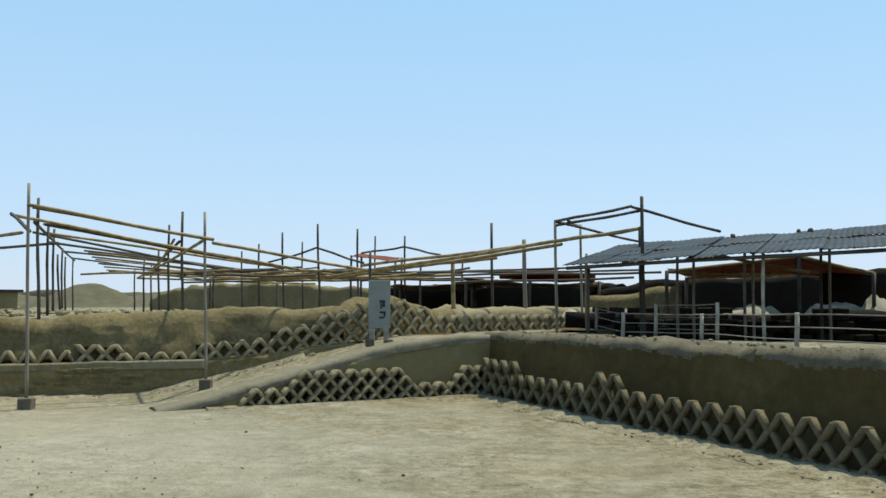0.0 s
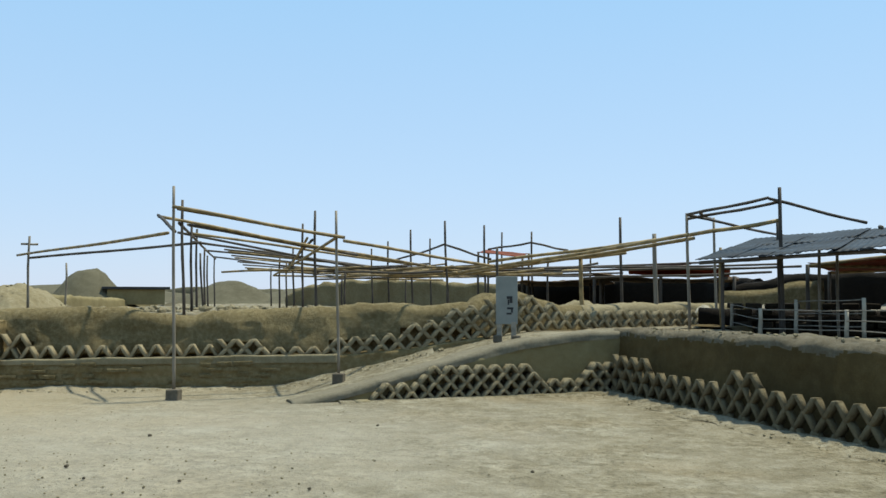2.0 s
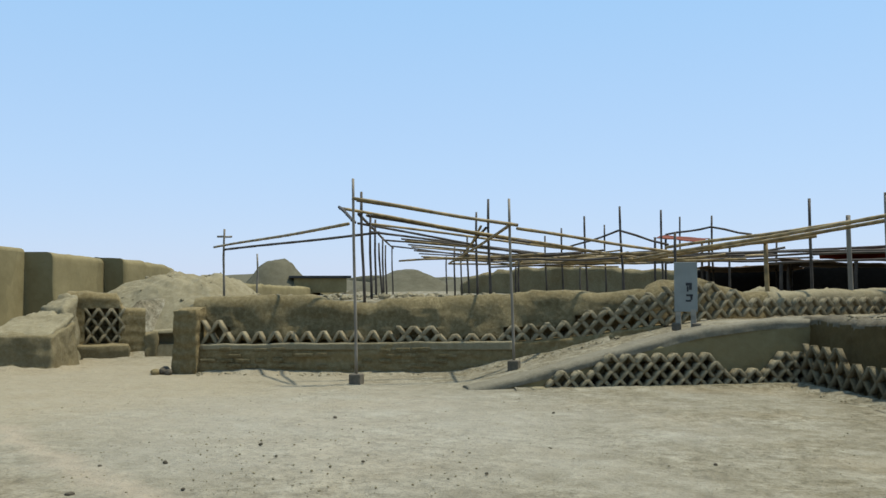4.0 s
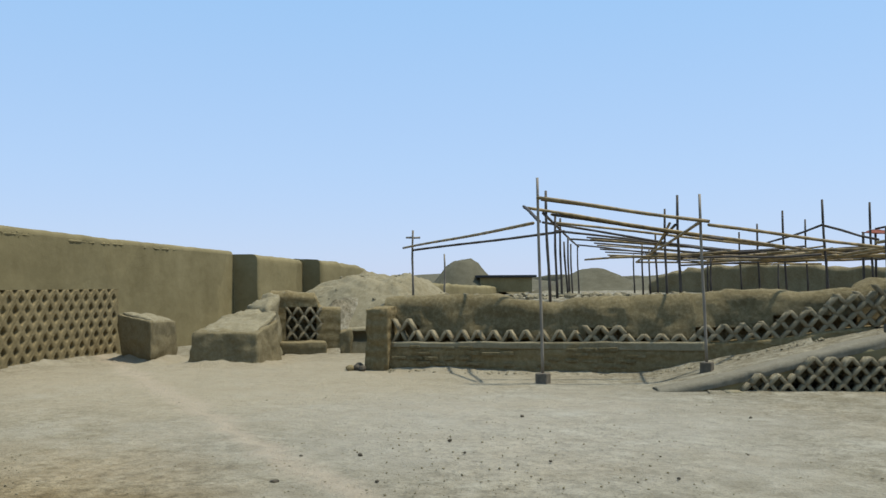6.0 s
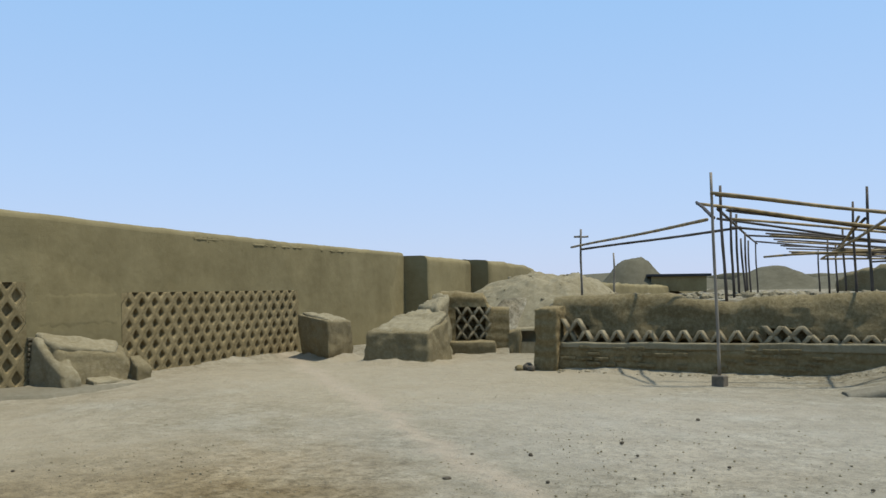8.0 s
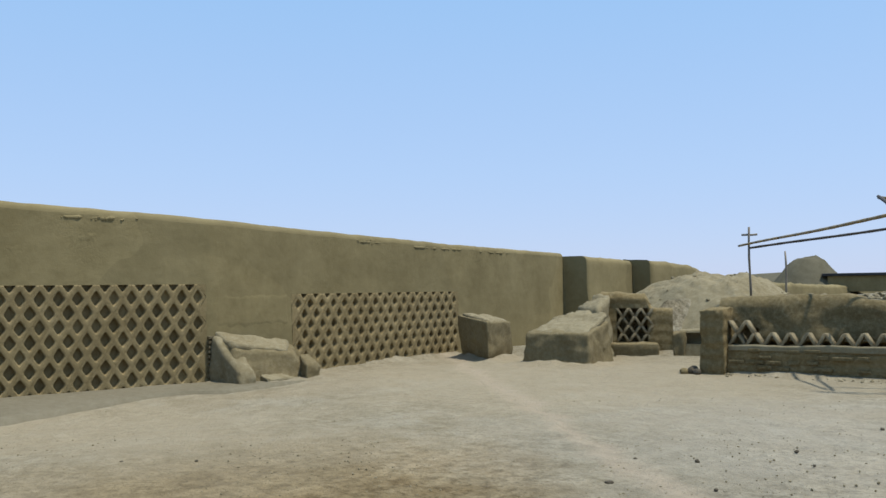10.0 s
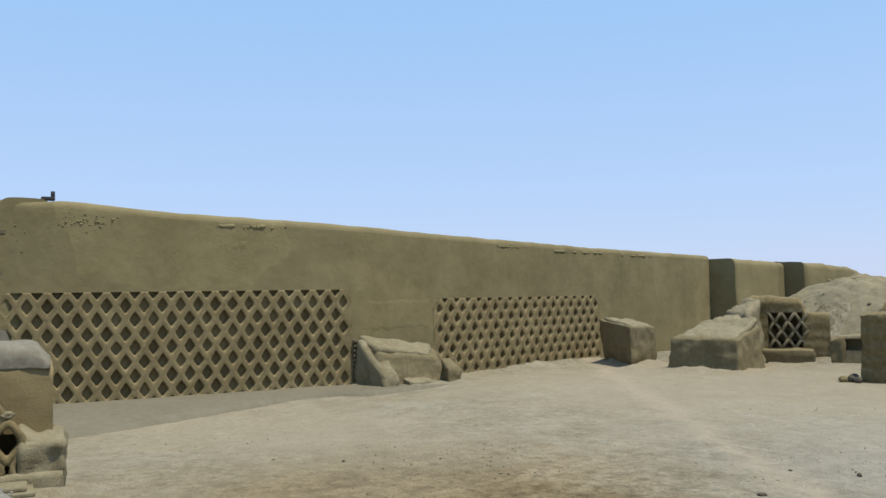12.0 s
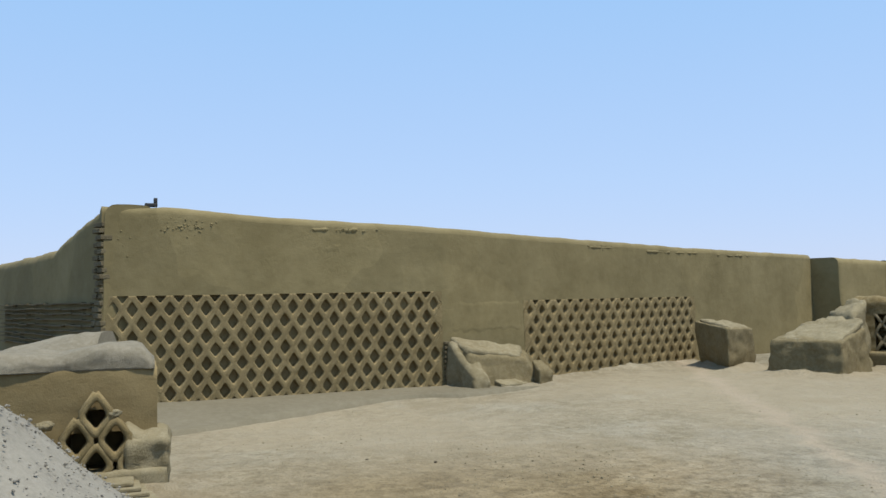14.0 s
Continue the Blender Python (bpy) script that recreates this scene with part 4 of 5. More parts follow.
def lw_levels(u):
    for lo, hi, n in ((0.0, 0.46, 2.0), (0.46, 3.66, 1.0), (3.66, 4.42, 2.0), (4.42, 5.6, 1.0), (5.6, 6.9, 2.0), (6.9, 7.7, 3.0), (7.7, 9.0, 4.0)):
        if lo <= u < hi:
            return n
    return 0


def lw_base(u):
    return float(np.interp(u, (0, 5.5, 6.2, 7.2, 8.2, 8.6), (0.52, 0.57, 0.59, 0.68, 0.84, 0.9)))


ruin_lattice("lattice", "ruined zigzag lattice course along the north wall ledge", on_lw(0.5, 0.18), LWD, 12, 0.305, 0.22, 0.062, 0.22, lw_levels, lw_base, 0.0, 4)
ruin_lattice("lattice", "taller lattice stump where the north wall meets the ramp", on_lw(0.5 + 12 * 0.305, 0.18), LWD, 16, 0.305, 0.15, 0.1, 0.22,
             lambda u: lw_levels(u + 3.66), lambda u: lw_base(u + 3.66), 0.0, 44)
back_wall = adobe_wall("wall_terrace", [(-0.75, 17.42), (3.5, 20.75), (5.2, 21.6)], [(0, 1.5), (0.8, 1.48), (5.4, 1.5), (7.3, 1.55)], 0.8, PALE, base=((0, 0.8),), seed=21.0, round_=0.2, wobble=0.05, ragged=0.06)
tagged(back_wall, "low eroded wall at the back of the terrace", "wall", kind="structure")
ruin_lattice("lattice", "lattice stump along the back of the terrace", (-1.55, 16.45), (0.79, 0.613), 21, 0.325, 0.165, 0.082, 0.14,
             lambda u: 4.0 if u < 1.0 else (3.0 if u < 1.6 else 2.0), lambda u: float(np.interp(u, (0, 1.5), (0.9, 1.03))), 0.0, 5)

# ---- ramp and terrace fronts ----
ramp_front = adobe_wall("wall_ramp", [(-4.2, 13.15), (-3.11, 13.72), (1.1, 15.85)], [(0, -0.02), (0.35, 0.02), (1.24, 0.2), (1.85, 0.36), (2.8, 0.6), (3.8, 0.82), (4.8, 0.94), (5.65, 0.98)], 0.75, ADOBE,
                        recess=[(1.95, 2.5, -0.02, 0.2, 0.25), (2.52, 3.92, -0.02, 0.4, 0.25), (4.9, 5.6, -0.02, 0.36, 0.25)], seed=22.0, round_=0.06, wobble=0.03, ragged=0.02, batter=-0.03, step=0.08, zstep=0.07)
tagged(ramp_front, "adobe flank of the ramp with rounded edge", "wall", kind="structure")
ramp_edge = adobe_wall("ramp_edge", [(-4.2, 13.1), (-3.13, 13.67), (1.08, 15.8)], [(0, 0.04), (0.35, 0.1), (1.24, 0.29), (1.85, 0.45), (2.8, 0.69), (3.8, 0.91), (4.8, 1.03), (5.65, 1.07)], 0.55, GREYDUST,
                       base=((0, -0.1), (0.35, -0.04), (1.24, 0.14), (1.85, 0.3), (2.8, 0.54), (3.8, 0.76), (4.8, 0.88), (5.65, 0.92)), seed=36.0, round_=0.08, wobble=0.03, ragged=0.03, step=0.06, zstep=0.03)
tagged(ramp_edge, "pale worn lip along the ramp", "wall edge", kind="structure")
# the face's shade is in its dark brown; pale worn edge on top
terrace_front = adobe_wall("wall_terrace_front", [(0.65, 15.94), (4.14, 8.40), (6.48, 3.29), (9.96, -4.0)], [(0, 1.07), (3, 1.11), (8, 1.13), (21, 1.13)], 0.9, SHADEBROWN,
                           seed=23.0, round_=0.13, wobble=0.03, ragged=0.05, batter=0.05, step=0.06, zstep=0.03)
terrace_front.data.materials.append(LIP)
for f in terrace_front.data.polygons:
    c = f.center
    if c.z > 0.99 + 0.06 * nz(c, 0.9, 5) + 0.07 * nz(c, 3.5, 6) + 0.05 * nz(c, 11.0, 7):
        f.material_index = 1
tagged(terrace_front, "smooth adobe front of the terrace, its shade put into the colour", "wall", kind="structure")


def ramp_levels(u):
    return float(np.interp(u, (0, 0.7, 1.0, 1.5, 2.7, 2.95, 3.4, 3.7, 4.0, 4.4), (1, 2, 3, 4, 4, 1.2, 1.0, 2.0, 3.6, 4)))


ruin_lattice("lattice", "ruined lattice on the flank of the ramp", (-3.10, 13.56), (0.893, 0.451), 17, 0.262, 0.128, 0.074, 0.2, ramp_levels, lambda u: 0.01, 0.0, 6)


def terrace_levels(u):
    for lo, hi, n in ((0.0, 1.2, 4), (3.4, 4.05, 4)):
        if lo <= u < hi:
            return n
    return 3


ruin_lattice("lattice", "ruined lattice at the foot of the terrace front", (0.80, 15.42), (0.418, -0.908), 26, 0.345, 0.19, 0.08, 0.11, terrace_levels, lambda u: -0.11, -0.09, 7, soft=0.14, material=BROWNCLAY)
sill = adobe_wall("plinth", [(-3.25, 13.33), (0.62, 15.28)], [(0, 0.03), (4.4, 0.05)], 0.5, PALE, base=((0, -0.1),), seed=24.0, round_=0.02, wobble=0.01, ragged=0.01)
tagged(sill, "low dusty sill under the ramp lattice", "plinth", kind="structure")

# ---- low wall and heap close to the camera's end view ----
near_wall = adobe_wall("wall_near", [(-8.55, -4.0), (-8.45, -0.35), (-8.38, 0.72)], [(0, 1.1), (3.6, 1.11), (4.3, 1.15), (4.6, 1.15), (4.75, 1.05)], 0.75, WARM,
                       recess=[(3.98, 4.5, 0.16, 0.5, 0.42), (4.14, 4.34, 0.5, 0.7, 0.42)], seed=25.0, round_=0.12, wobble=0.02, batter=0.02, step=0.06, zstep=0.08)
tagged(near_wall, "low rounded adobe wall end holding a lattice remnant", "wall", kind="structure")
foot = adobe_wall("plinth", [(-8.25, -2.5), (-8.15, 0.78)], [(0, 0.2), (3.3, 0.2)], 0.35, PALE, base=((0, -0.2),), seed=26.0, round_=0.05, wobble=0.03)
tagged(foot, "eroded foot of the low wall", "plinth", kind="structure")
slabs = thing("slab_steps", "thin worn mud layers at the foot of the low wall", "steps", kind="structure")
for k in range(4):
    o = part("slab", box_bm(0.3 + 0.07 * k, 1.0, 0.035, 0.01), PALE, slabs, smooth=False)
    o.location, o.rotation_euler = (-8.05 + 0.05 * k, 0.0 + 0.05 * k, 0.11 - 0.035 * k), (0, 0, radians(3 * k - 4))
cheek = adobe_block("adobe_cheek", [(-8.2, 0.43), (-8.16, 0.82), (-8.52, 0.84), (-8.52, 0.46)], -0.15, [0.5, 0.42, 0.58, 0.66], PALE, 0.05, 0.05, 27.0, 10)
tagged(cheek, "rounded adobe cheek beside the lattice remnant", "adobe block")


def clay_cell(p, b, sx, sz, depth, material):
    """One thick rounded cell of a clay lattice, open through."""
    bm = bmesh.new()
    rings = []
    for fx, fz, y, g in ((1.08, 1.08, depth, 0.2), (1.1, 1.1, 0.045, 0.2), (1.06, 1.06, 0.012, 0.19), (1.0, 1.0, 0.0, 0.16), (sx * 1.12, sz * 1.12, 0.004, 0.1), (sx * 1.02, sz * 1.02, 0.02, 0.13), (sx * 0.97, sz * 0.97, 0.05, 0.13), (sx * 0.95, sz * 0.95, depth, 0.13)):
        ring = []
        for k in range(4):
            c = [(p / 2, 0), (0, b), (-p / 2, 0), (0, -b)]
            (x0, z0), (x1, z1) = c[k], c[(k + 1) % 4]
            ring.append(bm.verts.new((x0 * fx * (1 - g), y, z0 * fz * (1 - g))))
            for f in (0.14, 0.5, 0.86):
                ring.append(bm.verts.new(((x0 + (x1 - x0) * f) * fx, y, (z0 + (z1 - z0) * f) * fz)))
        rings.append(ring)
    m_ = len(rings[0])
    for u, v in zip(rings, rings[1:] + rings[:1]):
        for i in range(m_):
            j = (i + 1) % m_
            bm.faces.new((u[i], u[j], v[j], v[i]))
    for v in bm.verts:
        v.co += Vector((0.007 * nz(v.co, 9.0, 1), 0.006 * nz(v.co, 8.0, 2), 0.007 * nz(v.co, 9.0, 3)))
    bmesh.ops.recalc_face_normals(bm, faces=bm.faces)
    me = bpy.data.meshes.new("lattice_cell")
    bm.to_mesh(me)
    bm.free()
    me.polygons.foreach_set("use_smooth", [True] * len(me.polygons))
    me.materials.append(material)
    return me


remnant = tagged(thing("lattice", "broken lattice remnant in the low near wall", "lattice wall", "rhomboid adobe lattices"), kind="structure")
clay_me = clay_cell(0.31, 0.215, 0.6, 0.62, 0.14, LATTICE)
for y, z in ((0.205, 0.67), (0.205 - 0.155, 0.67 - 0.215), (0.205 + 0.155, 0.67 - 0.215), (0.205, 0.67 - 0.43), (0.205 + 0.31, 0.67 - 0.43)):
    link_piece("lattice_cell", clay_me, remnant, pose(-8.25 + 0.03 * y, y, z, 0, 0, 88.3))
lump = adobe_wall("wall_lump", [(-11.4, -4.0), (-11.1, -0.45), (-10.95, 0.25)], [(0, 1.0), (3.2, 1.12), (3.8, 1.22), (4.3, 1.3)], 1.6, SUNDUST, seed=28.0, round_=0.4, wobble=0.06, ragged=0.06)
tagged(lump, "pale crumbling wall top behind the low wall", "wall", kind="structure")
heap = mound("gravel_heap", -5.9, -1.6, 2.9, 2.9, 1.5, -0.05, RUBBLE, 2.5, 0.14, 30.0, 0, 130, 0.04)
tagged(heap, "grey gravel heap sloping to the court", "gravel", kind="stuff")

rnd = random.Random(33)
spots = []
for k in range(16000):
    v = heap.data.vertices[rnd.randrange(len(heap.data.vertices))].co
    if v.z < 0.03 or math.hypot(v.x, v.y) < 2.2:
        continue
    spots.append((v.x + rnd.uniform(-0.04, 0.04), v.y + rnd.uniform(-0.04, 0.04), v.z + 0.002, rnd.choice((0.005, 0.007, 0.009, 0.013))))
pebbles("loose_gravel", spots, PEBBLE, "loose grey gravel lying on the heap", "gravel", 33)

# worn dusty cap and clods on the low wall
near_cap = adobe_wall("wall_cap", [(-8.55, -4.0), (-8.45, -0.35), (-8.39, 0.7)], [(0, 1.2), (3.6, 1.2), (4.3, 1.26), (4.6, 1.25), (4.73, 1.12)], 0.6, SUNDUST, base=((0, 1.04),), seed=37.0, round_=0.12, wobble=0.05, ragged=0.05, step=0.05, zstep=0.04)
tagged(near_cap, "grey worn dust cap along the low wall", "wall edge", kind="structure")
for k, (x, y, z, r) in enumerate(((-8.3, -0.42, 0.58, 0.13), (-8.28, -0.2, 0.6, 0.07), (-8.27, 0.35, 0.68, 0.06), (-8.3, -0.75, 0.56, 0.15))):
    bm = bmesh.new()
    bmesh.ops.create_icosphere(bm, subdivisions=3, radius=r)
    for v in bm.verts:
        v.co += v.normal * r * (0.5 * nz(v.co, 4 / r * 0.3, k) + 0.25 * nz(v.co, 12 / r * 0.3, k))
        v.co.x *= 0.7
        v.co.z *= 0.6
    o = mesh_object("adobe_clod", bm, PALE)
    o.location = (x, y, z)
    tagged(o, "broken clod stuck to the low wall's face", "clod", "clods on the low wall")

# sand drifted against feet of walls and blocks
for label, path, h, w in (("sand banked at the foot of the sloping block", [(-16.37, 13.16), (-14.93, 12.76), (-15.5, 14.0)], 0.1, 0.5),
                          ("sand banked at the foot of the squat block", [(-14.4, 14.2), (-13.95, 12.9), (-12.5, 13.36), (-12.95, 14.6)], 0.09, 0.45),
                          ("sand banked along the north wall", [on_lw(0.55), on_lw(8.0)], 0.05, 0.3),
                          ("sand banked along the long wall", [(-15.66, 8.35), (-17.6, 13.95)], 0.07, 0.6),
                          ("sand banked round the bench", [(-14.9, 6.25), (-14.05, 6.42), (-13.97, 8.05), (-14.8, 8.35)], 0.07, 0.3),
                          ("sand banked below the bay", [(-14.2, 16.1), (-13.2, 16.93)], 0.1, 0.5),
                          ("sand banked along the ramp lattice", [(-3.5, 13.28), (0.55, 15.2)], 0.03, 0.25),
                          ("sand banked along the terrace lattice", [(0.55, 15.3), (5.6, 4.4)], 0.04, 0.3),
                          ("sand banked at the foot of the low wall", [(-8.1, -1.0), (-8.05, 0.86)], 0.05, 0.3)):
    sand_bank(label, path, h, w, gz, 40.0 + 3 * h + w)

# ---- bamboo frame over the north wall ----
def frame_posts(root, rows, material=DARKPOLE, r=0.03):
    for x, y, z0, z1, lean in rows:
        pole("post", (x, y, z0), (x + lean, y, z1), r, material, root, "", 0.02, r * 0.85)


frame_a = thing("bamboo_frame", "open bamboo roof frame on weathered posts, no covering", "frame", "bamboo frames")
frame_a.rotation_euler = (0, 0, radians(0.06))
pole("post", (-6.235, 13.43, 0.1), (-6.29, 13.40, 3.40), 0.027, PIPE, frame_a, "grey weathered post", 0.01, 0.022, 0.0)
pole("post", (-3.88, 14.70, 0.3), (-3.95, 14.68, 3.10), 0.025, PIPE, frame_a, "grey weathered post", 0.01, 0.022, 0.0)
frame_posts(frame_a, [(-7.10, 15.67, 1.25, 3.44, -0.08), (-8.11, 18.28, 1.2, 3.17, -0.04), (-8.98, 20.52, 1.2, 3.29, -0.03), (-9.46, 22.05, 1.2, 2.78, -0.12),
                      (-10.22, 23.91, 1.2, 3.04, -0.04), (-11.31, 26.70, 1.2, 2.95, -0.05), (-13.42, 32.32, 1.2, 3.20, -0.05), (-5.32, 18.24, 1.2, 3.47, -0.05),
                      (-6.47, 21.03, 1.2, 3.44, -0.03), (-7.88, 24.78, 1.2, 3.10, -0.06), (-8.91, 26.55, 1.2, 2.87, -0.02), (-9.32, 28.52, 1.2, 2.78, -0.04), (-11.11, 32.13, 1.2, 2.76, -0.03)])
frame_posts(frame_a, [(-13.14, 20.09, 1.2, 3.12, -0.01), (-14.50, 23.96, 1.2, 2.62, 0.01)], PIPE)
pole("crosspiece", (-13.3, 19.98, 2.92), (-12.98, 20.2, 2.92), 0.025, PIPE, frame_a)
for a, b in (((-6.26, 13.30, 3.06), (-3.79, 14.62, 2.63)), ((-3.79, 14.62, 2.58), (-1.62, 18.93, 2.30)),
             ((-7.46, 15.28, 3.10), (-4.94, 18.35, 2.63)), ((-4.94, 18.35, 2.63), (-2.79, 23.84, 2.33)), ((-7.81, 17.32, 3.12), (-4.38, 22.58, 2.55)),
             ((-8.2, 18.4, 3.02), (-4.0, 23.8, 2.5)), ((-9.10, 26.48, 2.31), (-4.24, 29.70, 2.23)), ((-9.10, 26.48, 2.31), (-3.88, 14.59, 2.65)), ((-8.44, 25.65, 2.38), (-5.51, 18.18, 2.88)),
             ((-13.36, 19.94, 2.64), (-6.44, 13.55, 2.65))):
    pole("beam", a, b, 0.027, BAMBOO, frame_a, "", 0.02)
for a, b in (((-9.03, 19.51, 3.13), (-5.65, 24.35, 2.43)), ((-10.15, 23.39, 3.13), (-4.81, 28.60, 2.44)), ((-11.24, 26.19, 3.09), (-4.66, 32.67, 2.56)),
             ((-13.48, 32.30, 3.19), (-10.03, 32.49, 2.74)), ((-7.46, 15.28, 3.12), (-6.30, 13.50, 2.67)), ((-13.14, 20.09, 2.58), (-7.96, 18.35, 2.81)),
             ((-6.5, 14.0, 3.1), (-3.95, 15.3, 2.68)), ((-7.1, 15.8, 2.98), (-4.6, 18.9, 2.55)), ((-9.6, 21.5, 3.05), (-5.0, 26.5, 2.42)), ((-7.2, 15.6, 3.0), (-13.4, 32.3, 3.1)), ((-5.4, 18.2, 2.85), (-9.4, 28.6, 2.6))):
    pole("beam", a, b, 0.028, DARKPOLE, frame_a, "", 0.015)
for (x, y), w in (((-6.245, 13.42), 0.2), ((-3.895, 14.70), 0.19)):
    ft = thing("post_footing", "rough square block round the foot of a post", "footing", "post footings", (x, y, gz(x, y) - 0.04))
    part("block", box_bm(w, w, 0.2, 0.02), CONCRETE, ft, smooth=False)

frame_b = thing("bamboo_frame", "far open pole frame with thin bamboo beams", "frame", "bamboo frames")
frame_posts(frame_b, [(-6.60, 29.26, 1.2, 3.29, -0.06), (-5.46, 26.44, 1.2, 3.35, -0.05), (-4.40, 24.61, 1.2, 3.55, -0.08), (-4.67, 29.63, 1.2, 3.64, -0.05), (-3.00, 21.79, 1.2, 3.54, -0.1),
                      (-2.27, 23.89, 1.2, 3.60, -0.05), (-2.28, 29.91, 1.2, 3.86, -0.02), (-1.10, 25.98, 1.2, 3.57, -0.03), (0.6, 27.0, 1.2, 2.9, 0), (-0.6, 24.0, 1.2, 2.6, 0),
                      (-1.9, 27.5, 1.2, 2.7, 0), (-3.6, 26.0, 1.2, 2.5, 0), (-5.6, 30.0, 1.2, 2.5, 0), (-7.2, 27.5, 1.2, 2.45, 0), (-6.2, 24.0, 1.2, 2.45, 0), (-1.48, 18.44, 1.1, 2.68, -0.04)])
for a, b in (((-2.77, 21.83, 2.24), (2.17, 16.86, 2.79)), ((-2.6, 22.1, 2.22), (2.3, 17.1, 2.74)), ((-1.92, 20.91, 2.48), (1.76, 18.92, 2.83)), ((2.17, 16.86, 2.79), (3.64, 16.09, 2.98)), ((-1.2, 20.3, 2.42), (1.2, 19.6, 2.6)),
             ((-6.6, 24.6, 2.22), (-2.8, 21.8, 2.24)), ((-5.6, 26.6, 2.3), (-2.3, 23.9, 2.3)), ((-4.7, 22.6, 2.2), (-2.9, 21.9, 2.4))):
    pole("beam", a, b, 0.034, BAMBOO, frame_b, "", 0.03)
for a, b in (((-2.29, 24.89, 3.00), (-1.04, 23.98, 3.12)), ((-1.04, 23.98, 3.12), (-0.06, 24.0, 2.90)), ((-5.5, 26.4, 2.7), (-3.1, 21.8, 2.95)), ((-3.1, 21.8, 2.95), (-2.0, 22.4, 2.6)), ((-7.4, 29.2, 2.35), (0.6, 27.0, 2.5)),
             ((-7.9, 27.0, 2.2), (1.5, 26.0, 2.35)), ((-5.6, 30.0, 2.3), (3.5, 27.5, 2.6)), ((-2.2, 24, 2.2), (3.2, 24.5, 2.55)), ((-4.4, 24.6, 2.35), (4.8, 23.6, 2.6)), ((-1.0, 22.0, 2.35), (5.0, 22.4, 2.45)), ((1.1, 20.1, 2.25), (5.0, 20.3, 2.32)), ((0.3, 21.5, 2.1), (4.4, 20.4, 2.2))):
    pole("beam", a, b, 0.026, DARKPOLE, frame_b, "", 0.03)

rnd = random.Random(31)
for k in range(9):
    x, y = rnd.uniform(-6.0, -1.5), rnd.uniform(21.5, 25.0)
    pole("beam", (x, y, 2.18 + rnd.uniform(0, 0.2)), (x + rnd.uniform(2.0, 3.4), y + rnd.uniform(-1.6, 1.8), 2.2 + rnd.uniform(0, 0.3)), 0.026, BAMBOO if k % 3 else DARKPOLE, frame_b, "", 0.05)

for k in range(18):
    x, y = rnd.uniform(-9.0, -3.0), rnd.uniform(20.5, 29.0)
    z = 2.2 + 0.025 * (y - 20) + rnd.uniform(0, 0.2)
    pole("beam", (x, y, z), (x + rnd.uniform(2.4, 4.2), y + rnd.uniform(-0.9, 1.6), z + rnd.uniform(-0.1, 0.16)), 0.024, DARKPOLE if k % 3 else BAMBOO, frame_b, "", 0.04)

# thin rafters lying side by side over the far yard
for k in range(9):
    x, y = -8.6 - 0.32 * k, 21.2 + 1.05 * k
    pole("rafter", (x, y, 2.86 - 0.03 * k + rnd.uniform(-0.04, 0.04)), (x + 4.6 + rnd.uniform(-0.4, 0.4), y + 4.2, 2.36 + rnd.uniform(-0.05, 0.05)), 0.021, BAMBOO if k % 2 else DARKPOLE, frame_b, "", 0.03)
for k in range(7):
    x, y = -6.8 + 0.75 * k, 23.4 + 0.4 * (k % 3)
    pole("crossbar", (x, y, 2.3 + rnd.uniform(-0.05, 0.05)), (x - 0.9, y + 2.6, 2.33 + rnd.uniform(-0.05, 0.05)), 0.02, BAMBOO if k % 3 else DARKPOLE, frame_b, "", 0.02)

# ---- tall frame on the terrace ----
frame_c = thing("pole_frame", "tall bare pole frame standing on the terrace", "frame", "bamboo frames")
for x, y, z0, z1, r, mt in ((1.13, 20.12, 1.0, 3.43, 0.033, DARKPOLE), (1.84, 19.77, 1.1, 3.03, 0.05, PIPE), (2.21, 17.21, 0.98, 3.23, 0.03, PIPE), (3.10, 19.76, 1.0, 3.37, 0.03, PIPE), (3.65, 16.09, 0.2, 3.56, 0.035, DARKPOLE), (0.25, 20.0, 1.0, 2.58, 0.05, BAMBOO), (3.95, 17.6, 0.2, 3.1, 0.04, DARKPOLE)):
    pole("post", (x, y, z0), (x - 0.03, y, z1), r, mt, frame_c, "", 0.01, r * 0.9, 0.0)
for a, b in (((2.13, 16.76, 3.16), (3.43, 16.04, 3.37)), ((2.2, 17.2, 3.12), (3.6, 16.15, 3.30)), ((3.43, 16.04, 3.36), (5.24, 16.70, 2.97)), ((2.15, 16.76, 3.15), (4.72, 20.46, 3.00)), ((2.37, 16.73, 3.17), (3.02, 19.77, 3.34))):
    pole("beam", a, b, 0.026, DARKPOLE, frame_c, "", 0.02)
ft = thing("post_footing", "small wooden chock at the foot of a post", "footing", "post footings", (1.84, 19.77, 1.02))
part("block", box_bm(0.36, 0.2, 0.14, 0.02), CONCRETE, ft, smooth=False)


